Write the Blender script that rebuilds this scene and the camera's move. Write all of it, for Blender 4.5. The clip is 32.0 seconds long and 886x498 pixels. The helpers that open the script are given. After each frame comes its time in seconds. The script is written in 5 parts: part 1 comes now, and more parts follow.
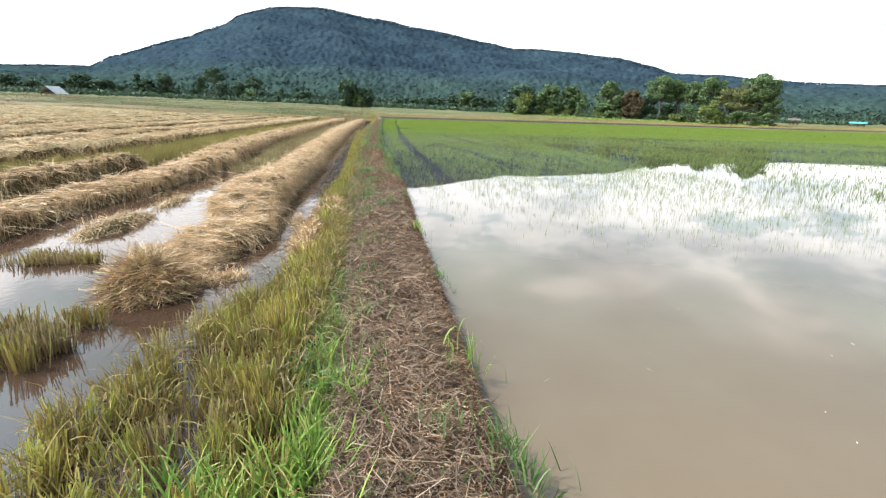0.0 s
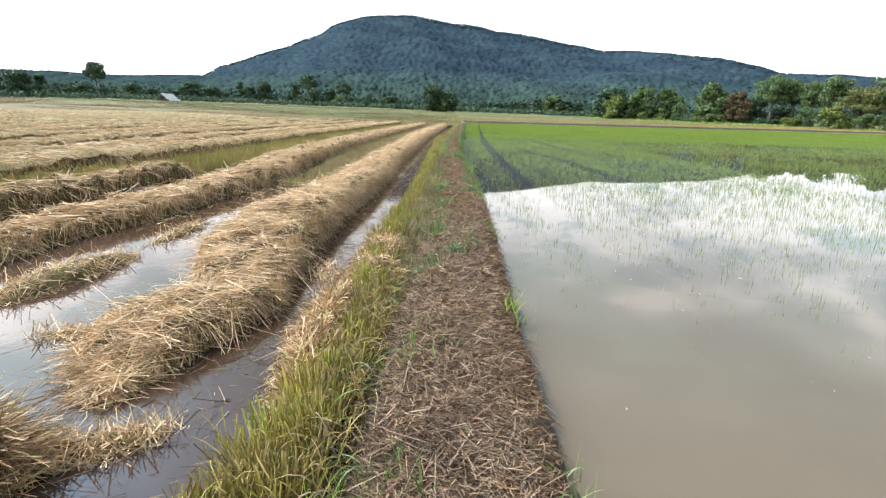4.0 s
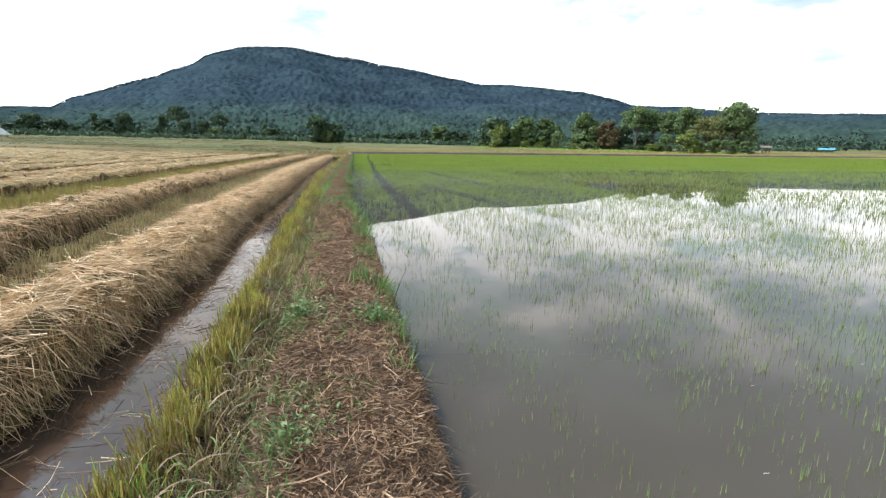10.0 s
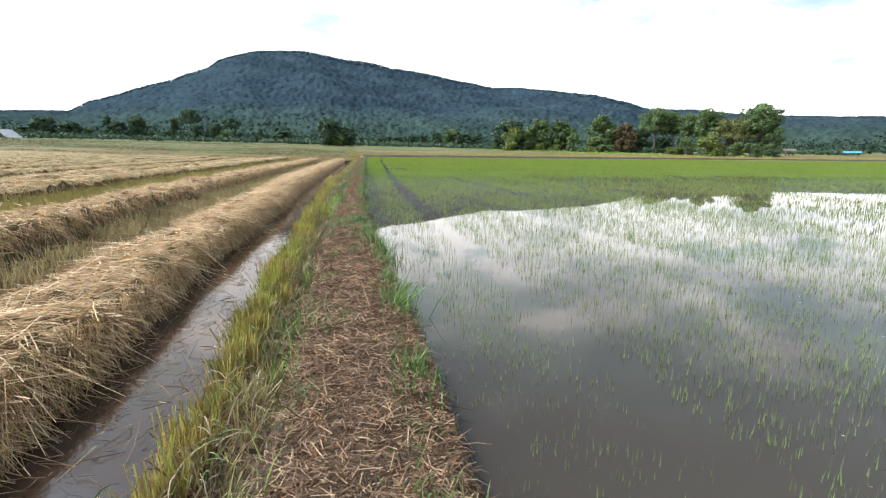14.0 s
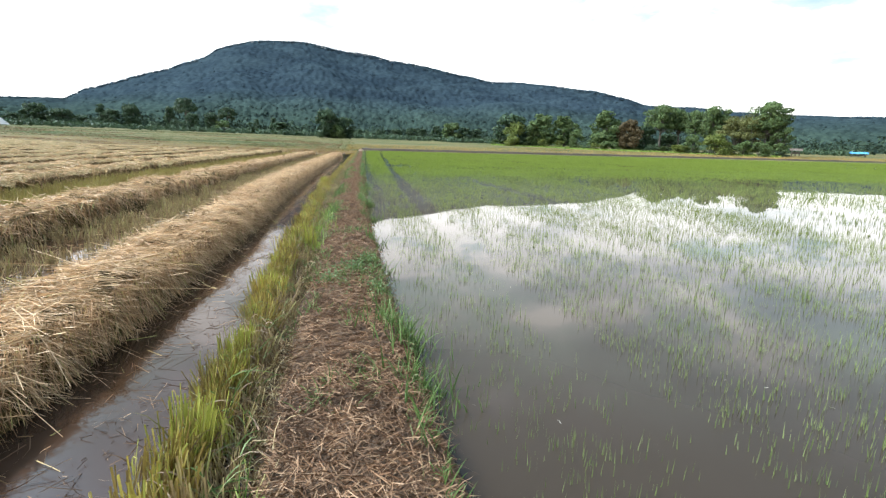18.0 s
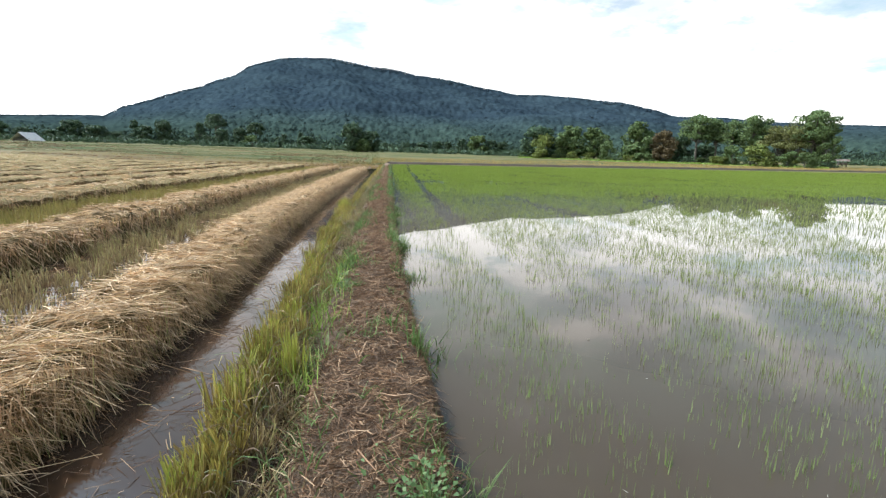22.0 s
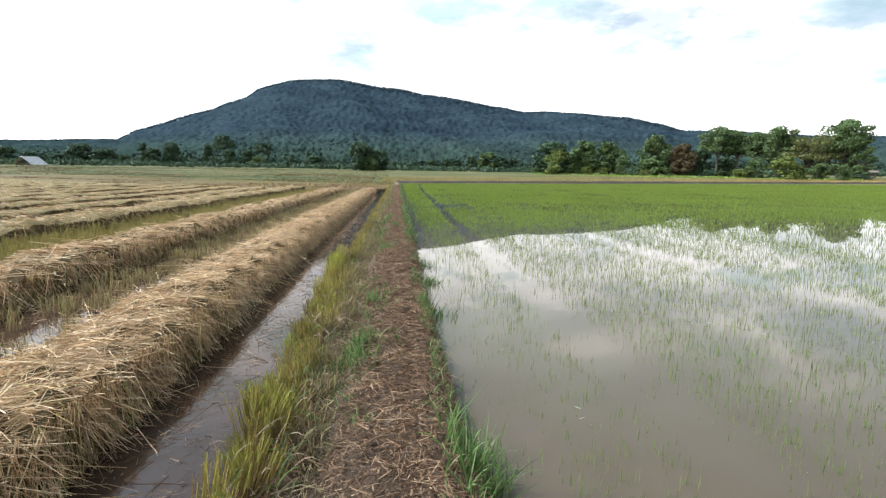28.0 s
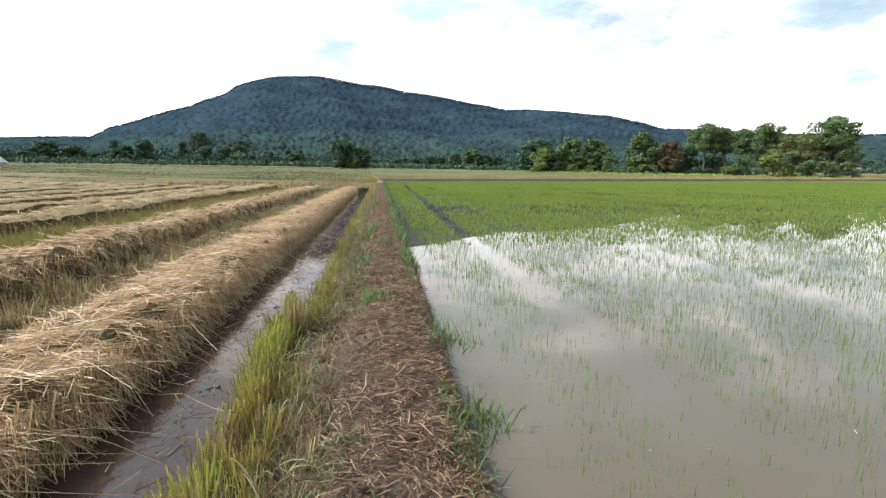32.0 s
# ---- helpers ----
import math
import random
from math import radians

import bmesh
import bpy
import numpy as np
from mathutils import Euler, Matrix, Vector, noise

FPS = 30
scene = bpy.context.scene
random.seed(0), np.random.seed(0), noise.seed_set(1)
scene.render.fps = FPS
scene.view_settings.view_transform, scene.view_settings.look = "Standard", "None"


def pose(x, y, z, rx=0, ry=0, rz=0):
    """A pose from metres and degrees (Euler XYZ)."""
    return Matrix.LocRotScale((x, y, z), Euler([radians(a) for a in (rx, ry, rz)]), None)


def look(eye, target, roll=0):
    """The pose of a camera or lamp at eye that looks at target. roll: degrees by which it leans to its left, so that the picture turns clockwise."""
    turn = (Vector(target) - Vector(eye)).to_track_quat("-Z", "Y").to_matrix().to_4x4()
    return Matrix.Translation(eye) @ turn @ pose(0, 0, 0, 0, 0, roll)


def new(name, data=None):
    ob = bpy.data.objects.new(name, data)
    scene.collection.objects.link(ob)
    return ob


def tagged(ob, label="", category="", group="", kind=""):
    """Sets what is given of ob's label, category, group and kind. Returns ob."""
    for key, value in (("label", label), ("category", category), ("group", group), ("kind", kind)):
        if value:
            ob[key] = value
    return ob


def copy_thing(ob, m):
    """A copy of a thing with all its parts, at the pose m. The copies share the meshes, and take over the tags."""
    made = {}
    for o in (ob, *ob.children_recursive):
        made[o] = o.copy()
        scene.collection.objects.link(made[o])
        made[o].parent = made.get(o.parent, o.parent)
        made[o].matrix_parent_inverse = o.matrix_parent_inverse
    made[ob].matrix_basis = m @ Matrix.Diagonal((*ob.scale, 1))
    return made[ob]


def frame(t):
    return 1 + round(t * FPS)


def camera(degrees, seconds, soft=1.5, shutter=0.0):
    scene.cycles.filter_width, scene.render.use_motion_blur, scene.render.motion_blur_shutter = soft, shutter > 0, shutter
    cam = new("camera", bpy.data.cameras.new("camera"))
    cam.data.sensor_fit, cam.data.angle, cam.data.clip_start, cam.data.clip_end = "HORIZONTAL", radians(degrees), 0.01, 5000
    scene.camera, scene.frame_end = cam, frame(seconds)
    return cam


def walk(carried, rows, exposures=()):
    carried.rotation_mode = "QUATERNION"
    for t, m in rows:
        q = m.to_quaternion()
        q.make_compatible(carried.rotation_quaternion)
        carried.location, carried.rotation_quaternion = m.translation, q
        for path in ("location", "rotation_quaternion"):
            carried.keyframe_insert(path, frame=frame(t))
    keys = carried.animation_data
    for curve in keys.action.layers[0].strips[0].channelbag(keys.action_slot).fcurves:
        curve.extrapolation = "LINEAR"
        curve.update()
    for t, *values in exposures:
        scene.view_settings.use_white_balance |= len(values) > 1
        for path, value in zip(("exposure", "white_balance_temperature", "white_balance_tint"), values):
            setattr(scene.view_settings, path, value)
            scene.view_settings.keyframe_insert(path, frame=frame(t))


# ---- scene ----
cam = camera(83.52, 32.0, soft=1.3)
PATH = [
    (0, pose(-0.288, 2.431, 1.735, 74.52, -1.79, -8.49)),
    (0.5, pose(-0.214, 2.816, 1.699, 75.70, -1.88, -3.63)),
    (1, pose(-0.224, 3.217, 1.669, 75.86, -1.67, -0.31)),
    (1.5, pose(-0.215, 3.602, 1.655, 75.43, -0.94, -0.68)),
    (2, pose(-0.184, 4.018, 1.603, 76.18, -1.87, 0.03)),
    (2.5, pose(-0.193, 4.452, 1.536, 76.08, -1.87, 0.29)),
    (4.5, pose(-0.131, 5.836, 1.681, 74.53, -1.57, 0.83)),
    (5, pose(-0.142, 6.424, 1.662, 75.56, -1.32, 0.68)),
    (5.5, pose(-0.134, 6.969, 1.645, 77.20, 0.92, -0.54)),
    (6, pose(-0.071, 7.506, 1.688, 77.48, 1.29, -0.61)),
    (6.5, pose(-0.065, 8.035, 1.611, 77.06, 0.59, -1.47)),
    (7, pose(0.007, 8.538, 1.605, 75.60, -0.85, -4.83)),
    (7.5, pose(0.075, 9.024, 1.661, 75.70, -1.29, -6.63)),
    (8, pose(0.058, 9.501, 1.667, 75.81, -0.51, -8.72)),
    (8.5, pose(0.092, 9.999, 1.644, 75.74, 0.23, -10.60)),
    (9, pose(0.061, 10.416, 1.634, 75.79, -0.78, -10.18)),
    (9.5, pose(0.030, 10.859, 1.599, 75.83, -0.50, -11.27)),
    (10, pose(0.064, 11.397, 1.552, 78.34, -0.74, -11.81)),
    (10.5, pose(0.041, 11.904, 1.522, 78.32, -1.88, -11.75)),
    (11, pose(-0.002, 12.262, 1.551, 77.91, -0.45, -12.71)),
    (11.5, pose(0.011, 12.739, 1.496, 78.26, -0.23, -11.80)),
    (12, pose(0.000, 13.225, 1.497, 78.31, -1.08, -9.91)),
    (12.5, pose(0.005, 13.636, 1.534, 78.04, -1.15, -11.02)),
    (13, pose(0.041, 14.078, 1.543, 78.50, -1.34, -10.80)),
    (13.5, pose(0.024, 14.538, 1.528, 78.68, -1.30, -9.93)),
    (14, pose(0.024, 15.019, 1.520, 78.67, -0.74, -10.57)),
    (14.5, pose(0.066, 15.454, 1.562, 78.84, -1.35, -10.52)),
    (16.5, pose(0.031, 17.333, 1.590, 78.65, -1.05, -9.73)),
    (17, pose(0.029, 17.755, 1.601, 78.60, -0.01, -11.34)),
    (17.5, pose(0.023, 18.214, 1.615, 78.44, -0.74, -11.15)),
    (18, pose(0.005, 18.737, 1.590, 78.00, -1.64, -10.75)),
    (18.5, pose(0.018, 19.272, 1.608, 78.41, 0.07, -11.96)),
    (19, pose(0.036, 19.768, 1.636, 78.76, -0.44, -9.91)),
    (19.5, pose(0.006, 20.269, 1.625, 79.14, 0.01, -9.46)),
    (20, pose(0.034, 20.772, 1.620, 79.17, 0.71, -9.53)),
    (20.5, pose(0.030, 21.203, 1.635, 79.10, 0.03, -7.80)),
    (21, pose(0.009, 21.670, 1.619, 79.04, -0.18, -7.97)),
    (21.5, pose(0.019, 22.171, 1.592, 79.19, -0.17, -8.18)),
    (22, pose(0.024, 22.633, 1.592, 79.37, -1.24, -7.96)),
    (22.5, pose(-0.003, 23.160, 1.599, 80.20, -0.53, -8.72)),
    (23, pose(-0.008, 23.645, 1.577, 80.49, -0.23, -8.38)),
    (23.5, pose(-0.014, 24.138, 1.554, 80.41, -1.48, -7.34)),
    (24, pose(-0.037, 24.671, 1.569, 80.34, -1.36, -8.10)),
    (24.5, pose(0.009, 25.207, 1.573, 80.71, -0.91, -8.78)),
    (25, pose(0.008, 25.667, 1.551, 80.88, -0.87, -8.77)),
    (25.5, pose(0.015, 26.131, 1.553, 81.07, 0.07, -9.64)),
    (27.5, pose(-0.008, 28.097, 1.656, 81.03, -0.27, -7.27)),
    (28, pose(-0.027, 28.643, 1.639, 81.32, -0.34, -7.07)),
    (28.5, pose(-0.009, 29.223, 1.631, 81.37, 0.08, -6.86)),
    (29, pose(-0.026, 29.765, 1.605, 81.31, -1.04, -6.45)),
    (29.5, pose(-0.044, 30.256, 1.616, 81.35, -0.46, -7.08)),
    (30, pose(-0.014, 30.837, 1.596, 81.46, -0.02, -7.20)),
    (30.5, pose(-0.035, 31.427, 1.537, 81.39, -0.69, -7.06)),
    (31, pose(-0.048, 31.961, 1.566, 81.41, 0.10, -8.61)),
    (31.5, pose(-0.012, 32.552, 1.577, 81.35, 0.03, -9.13)),
    (32, pose(-0.029, 33.068, 1.546, 81.10, -0.27, -9.08)),
]
EXPO, CLOUD, SUN = 0.12, 1.34, 5.0
walk(cam, PATH, exposures=[(t, EXPO + e) for t, e in ((0.0, 0.18), (2.0, 0.17), (5.0, 0.17), (6.0, 0.12), (7.0, 0.40), (8.0, 0.14), (9.0, 0.18), (10.0, -0.08), (12.0, 0.04),
                                                      (14.0, 0.0), (17.0, -0.05), (18.0, 0.03), (19.0, -0.10), (21.0, -0.03), (22.0, -0.14), (24.0, -0.15), (28.0, -0.2), (30.0, -0.18), (31.0, -0.26), (32.0, -0.16))])

# ---- world and sun ----
SUN_EL, SUN_AZ = 50.0, -82.0          # degrees; azimuth from +y towards +x
world = bpy.data.worlds.new("sky")
scene.world = world
world.use_nodes = True
wn, wl = world.node_tree.nodes, world.node_tree.links
wn.clear()


def wnode(kind, **vals):
    n = wn.new(kind)
    for k, v in vals.items():
        n.inputs[k].default_value = v
    return n


def wmath(op, a, b=None):
    n = wn.new("ShaderNodeMath")
    n.operation = op
    for i, v in enumerate((a, b)):
        if v is None:
            continue
        if isinstance(v, (int, float)):
            n.inputs[i].default_value = v
        else:
            wl.new(v, n.inputs[i])
    return n.outputs[0]


def wramp(fac, stops):
    n = wn.new("ShaderNodeValToRGB")
    r = n.color_ramp
    while len(r.elements) < len(stops):
        r.elements.new(0.5)
    for e, (p, c) in zip(r.elements, stops):
        e.position, e.color = p, (*c, 1)
    wl.new(fac, n.inputs[0])
    return n.outputs[0]


sky = wn.new("ShaderNodeTexSky")
sky.sky_type, sky.sun_disc = "NISHITA", False
sky.sun_elevation, sky.sun_rotation = radians(SUN_EL), radians(SUN_AZ)
coord = wn.new("ShaderNodeTexCoord")
sep = wn.new("ShaderNodeSeparateXYZ")
wl.new(coord.outputs["Generated"], sep.inputs[0])
up = wmath("MAXIMUM", sep.outputs[2], 0.0)
den = wmath("ADD", up, 0.16)
comb = wn.new("ShaderNodeCombineXYZ")
wl.new(wmath("DIVIDE", sep.outputs[0], den), comb.inputs[0])
wl.new(wmath("DIVIDE", sep.outputs[1], den), comb.inputs[1])


def wnoise(scale, detail, off, rough=0.55):
    m = wn.new("ShaderNodeMapping")
    m.inputs["Location"].default_value = off
    wl.new(comb.outputs[0], m.inputs[0])
    n = wnode("ShaderNodeTexNoise", Scale=scale, Detail=detail, Roughness=rough)
    wl.new(m.outputs[0], n.inputs["Vector"])
    return n.outputs["Fac"]


cover = wramp(wmath("ADD", wnoise(1.5, 7, (3.1, 1.7, 0)), wmath("SUBTRACT", wmath("MULTIPLY", wmath("SUBTRACT", 0.34, up), 0.45), wmath("MULTIPLY", sep.outputs[0], 0.10))),
              [(0.38, (0.45, 0.45, 0.45)), (0.56, (1, 1, 1))])
shade = wramp(wmath("ADD", wnoise(2.3, 6, (8.0, 4.0, 2.0), 0.6), wmath("SUBTRACT", wmath("MULTIPLY", wmath("SUBTRACT", 0.30, up), 0.9), wmath("MULTIPLY", wmath("MAXIMUM", sep.outputs[0], 0.0), 0.06))),
              [(0.38, (0.47, 0.62, 0.64)), (0.48, (0.66, 0.74, 0.78)), (0.54, (0.97, 0.98, 1.0)), (0.62, (1.0, 1.0, 1.0))])
bg_sky = wnode("ShaderNodeBackground", Strength=0.15)
wl.new(sky.outputs[0], bg_sky.inputs[0])
# clouds are brighter round the sun
toward = wn.new("ShaderNodeVectorMath")
toward.operation = "DOT_PRODUCT"
wl.new(coord.outputs["Generated"], toward.inputs[0])
toward.inputs[1].default_value = (math.sin(radians(SUN_AZ)) * math.cos(radians(SUN_EL)), math.cos(radians(SUN_AZ)) * math.cos(radians(SUN_EL)), math.sin(radians(SUN_EL)))
glow = wmath("POWER", wmath("MAXIMUM", toward.outputs["Value"], 0.0), 6.0)
bg_cloud = wnode("ShaderNodeBackground", Strength=CLOUD)
high = wn.new("ShaderNodeMix")
high.data_type, high.blend_type = "RGBA", "MULTIPLY"
high.inputs[0].default_value = 1.0
wl.new(shade, high.inputs[6])
wl.new(wramp(up, [(0.34, (1.0, 1.0, 1.0)), (0.58, (0.76, 0.86, 1.16))]), high.inputs[7])
wl.new(high.outputs[2], bg_cloud.inputs[0])
low = wmath("MINIMUM", wmath("MAXIMUM", wmath("MULTIPLY", wmath("SUBTRACT", 0.50, up), 3.0), 0.0), 1.0)
wl.new(wmath("MULTIPLY", wmath("ADD", wmath("ADD", wmath("MULTIPLY", glow, 13.0), wmath("MULTIPLY", low, 0.52)), 1.0), CLOUD), bg_cloud.inputs[1])
wmix = wn.new("ShaderNodeMixShader")
wl.new(cover, wmix.inputs[0])
wl.new(bg_sky.outputs[0], wmix.inputs[1])
wl.new(bg_cloud.outputs[0], wmix.inputs[2])
wout = wn.new("ShaderNodeOutputWorld")
wl.new(wmix.outputs[0], wout.inputs[0])

sun = new("sun", bpy.data.lights.new("sun", "SUN"))
sun.data.energy, sun.data.angle, sun.data.color = SUN, radians(1.0), (1.0, 0.97, 0.91)
sd = Vector((math.sin(radians(SUN_AZ)) * math.cos(radians(SUN_EL)), math.cos(radians(SUN_AZ)) * math.cos(radians(SUN_EL)), math.sin(radians(SUN_EL))))
sun.matrix_world = look(sd * 100, (0, 0, 0))


# ---- materials ----
class Mat:
    """A node material in the making."""

    def __init__(self, name, rough=0.8, spec=0.3):
        self.m = bpy.data.materials.new(name)
        self.m.use_nodes = True
        self.t = self.m.node_tree
        self.b = self.t.nodes["Principled BSDF"]
        self.b.inputs["Roughness"].default_value = rough
        self.b.inputs["Specular IOR Level"].default_value = spec
        self.pos = self.t.nodes.new("ShaderNodeNewGeometry")

    def link(self, a, b):
        self.t.links.new(a, b)

    def noise(self, scale, detail=4, rough=0.6, stretch=None, dist=0.0):
        n = self.t.nodes.new("ShaderNodeTexNoise")
        n.inputs["Scale"].default_value, n.inputs["Detail"].default_value = scale, detail
        n.inputs["Roughness"].default_value, n.inputs["Distortion"].default_value = rough, dist
        src = self.pos.outputs["Position"]
        if stretch:
            mp = self.t.nodes.new("ShaderNodeMapping")
            mp.inputs["Scale"].default_value = stretch
            self.link(src, mp.inputs[0])
            src = mp.outputs[0]
        self.link(src, n.inputs["Vector"])
        return n.outputs["Fac"]

    def ramp(self, fac, stops):
        n = self.t.nodes.new("ShaderNodeValToRGB")
        r = n.color_ramp
        while len(r.elements) < len(stops):
            r.elements.new(0.5)
        for e, (p, c) in zip(r.elements, stops):
            e.position, e.color = p, (*c, 1)
        self.link(fac, n.inputs[0])
        return n.outputs[0]

    def mix(self, fac, a, b, mode="MIX"):
        n = self.t.nodes.new("ShaderNodeMix")
        n.data_type, n.blend_type = "RGBA", mode
        for i, v in ((0, fac), (6, a), (7, b)):
            if isinstance(v, (int, float)):
                n.inputs[i].default_value = v
            elif isinstance(v, tuple):
                n.inputs[i].default_value = (*v, 1)
            else:
                self.link(v, n.inputs[i])
        return n.outputs[2]

    def bump(self, h, strength, distance):
        n = self.t.nodes.new("ShaderNodeBump")
        n.inputs["Strength"].default_value, n.inputs["Distance"].default_value = strength, distance
        self.link(h, n.inputs["Height"])
        self.link(n.outputs[0], self.b.inputs["Normal"])

    def color(self, c):
        self.link(c, self.b.inputs["Base Color"])
        return self

    def glow_through(self, amount, tint):
        """Thin leaves let some light through."""
        tr = self.t.nodes.new("ShaderNodeBsdfTranslucent")
        self.link(tint, tr.inputs[0])
        mx = self.t.nodes.new("ShaderNodeMixShader")
        mx.inputs[0].default_value = amount
        self.link(self.b.outputs[0], mx.inputs[1])
        self.link(tr.outputs[0], mx.inputs[2])
        self.link(mx.outputs[0], self.t.nodes["Material Output"].inputs[0])


def blades_mat(name, stops, patch=0.6, thin=0.25, rough=0.55, dark=0.75, spec=0.22):
    k = Mat(name, rough, spec)
    c = k.ramp(k.pos.outputs["Random Per Island"], stops)
    c = k.mix(k.ramp(k.noise(patch, 3), [(0.35, (0, 0, 0)), (0.65, (1, 1, 1))]), k.mix(1.0, c, (dark,) * 3, "MULTIPLY"), c)
    k.color(c)
    if thin:
        k.glow_through(thin, c)
    return k.m


M_STRAW = blades_mat("straw", [(0.0, (0.217, 0.130, 0.057)), (0.2, (0.468, 0.299, 0.154)), (0.55, (0.678, 0.452, 0.247)), (0.92, (0.889, 0.624, 0.376)), (1.0, (0.520, 0.405, 0.156))], 6.0, 0.12, 0.55, 0.7)
M_STRAW_SIDE = blades_mat("hanging_straw", [(0.0, (0.201, 0.113, 0.056)), (0.4, (0.489, 0.295, 0.144)), (0.75, (0.801, 0.511, 0.287)), (0.92, (0.667, 0.511, 0.215)), (1.0, (0.444, 0.452, 0.132))], 4.5, 0.06, 0.6, 0.5)
M_BUNDSTRAW = blades_mat("trodden_straw", [(0.0, (0.097, 0.055, 0.030)), (0.4, (0.203, 0.128, 0.075)), (0.75, (0.319, 0.211, 0.132)), (1.0, (0.454, 0.322, 0.216))], 3.5, 0.06, 0.65, 0.6)
M_LITTER = blades_mat("dry_litter", [(0.0, (0.086, 0.042, 0.020)), (0.35, (0.171, 0.091, 0.046)), (0.7, (0.284, 0.163, 0.088)), (1.0, (0.449, 0.286, 0.166))], 3.5, 0.05, 0.7, 0.6)
M_STUBBLE = blades_mat("stubble", [(0.0, (0.170, 0.112, 0.038)), (0.3, (0.350, 0.245, 0.066)), (0.6, (0.420, 0.345, 0.068)), (0.85, (0.540, 0.440, 0.135)), (1.0, (0.275, 0.330, 0.050))], 1.6, 0.3, 0.55, 0.48)
M_STUBBLE_DRY = blades_mat("dry_stubble", [(0.0, (0.19, 0.125, 0.06)), (0.5, (0.38, 0.275, 0.13)), (0.8, (0.45, 0.36, 0.16)), (1.0, (0.34, 0.33, 0.11))], 0.9, 0.25)
M_STUBBLE_GREEN = blades_mat("green_stubble", [(0.0, (0.235, 0.170, 0.063)), (0.4, (0.323, 0.244, 0.081)), (0.8, (0.323, 0.267, 0.077)), (1.0, (0.245, 0.230, 0.054))], 0.5, 0.25)
M_GRASS = blades_mat("green_grass", [(0.0, (0.07, 0.12, 0.03)), (0.5, (0.125, 0.20, 0.052)), (0.85, (0.19, 0.275, 0.09)), (1.0, (0.30, 0.32, 0.15))], 3.0, 0.35, 0.45)
M_LUSH = blades_mat("lush_grass", [(0.0, (0.125, 0.212, 0.036)), (0.5, (0.239, 0.353, 0.061)), (1.0, (0.392, 0.470, 0.112))], 3.0, 0.35, 0.4)
M_RICE = blades_mat("rice_seedling", [(0.0, (0.138, 0.190, 0.026)), (0.5, (0.190, 0.258, 0.037)), (1.0, (0.253, 0.319, 0.060))], 0.25, 0.45, 0.5, 0.85)
M_RICE_MID = blades_mat("rice_blade", [(0.0, (0.126, 0.172, 0.041)), (0.5, (0.180, 0.241, 0.058)), (1.0, (0.243, 0.301, 0.091))], 0.25, 0.45, 0.5, 0.85)
M_RICE_NEAR = blades_mat("young_rice", [(0.0, (0.15, 0.20, 0.06)), (0.5, (0.21, 0.28, 0.08)), (1.0, (0.30, 0.36, 0.14))], 0.25, 0.45, 0.5, 0.85)
M_MEADOW = blades_mat("meadow_grass", [(0.0, (0.050, 0.074, 0.015)), (0.5, (0.084, 0.104, 0.025)), (1.0, (0.161, 0.127, 0.050))], 0.04, 0.2, 0.7, 0.7)
M_TANGRASS = blades_mat("dry_far_grass", [(0.0, (0.255, 0.161, 0.053)), (0.6, (0.384, 0.255, 0.087)), (1.0, (0.232, 0.220, 0.045))], 0.1, 0.1, 0.7)
M_WITHER = blades_mat("withered_grass", [(0.0, (0.085, 0.052, 0.022)), (0.4, (0.195, 0.135, 0.060)), (0.75, (0.340, 0.250, 0.125)), (0.9, (0.480, 0.365, 0.200)), (1.0, (0.165, 0.160, 0.050))], 2.0, 0.15, 0.7, 0.55)
M_WEED = blades_mat("weed_leaf", [(0.0, (0.08, 0.13, 0.045)), (0.6, (0.13, 0.20, 0.07)), (1.0, (0.21, 0.28, 0.12))], 4.0, 0.3, 0.5)
M_FLECK = blades_mat("pale_fleck", [(0.0, (0.45, 0.42, 0.30)), (1.0, (0.75, 0.72, 0.60))], 1.0, 0.2, 0.6)


def rooted(mat, root, height):
    """Stalks that fade to a dry colour towards the root."""
    t = mat.node_tree
    geo, q, mr = t.nodes.new("ShaderNodeNewGeometry"), t.nodes.new("ShaderNodeSeparateXYZ"), t.nodes.new("ShaderNodeMapRange")
    t.links.new(geo.outputs["Position"], q.inputs[0])
    t.links.new(q.outputs[2], mr.inputs[0])
    mr.inputs[1].default_value, mr.inputs[2].default_value = 0.02, height
    b = t.nodes["Principled BSDF"]
    old = b.inputs["Base Color"].links[0].from_socket
    mx = t.nodes.new("ShaderNodeMix")
    mx.data_type = "RGBA"
    mx.inputs[6].default_value = (*root, 1)
    t.links.new(mr.outputs[0], mx.inputs[0])
    t.links.new(old, mx.inputs[7])
    t.links.new(mx.outputs[2], b.inputs["Base Color"])


M_GREENER = blades_mat("green_cut_stalk", [(0.0, (0.216, 0.176, 0.046)), (0.5, (0.340, 0.353, 0.055)), (1.0, (0.474, 0.451, 0.101))], 1.6, 0.3, 0.55, 0.65)
rooted(M_GREENER, (0.25, 0.18, 0.07), 0.2)
rooted(M_STUBBLE, (0.20, 0.125, 0.05), 0.22)
rooted(M_STUBBLE_DRY, (0.22, 0.14, 0.07), 0.12)


def leaf_mat(name, lo, mid, hi):
    return blades_mat(name, [(0.0, lo), (0.55, mid), (1.0, hi)], 0.35, 0.2, 0.6, 0.65)


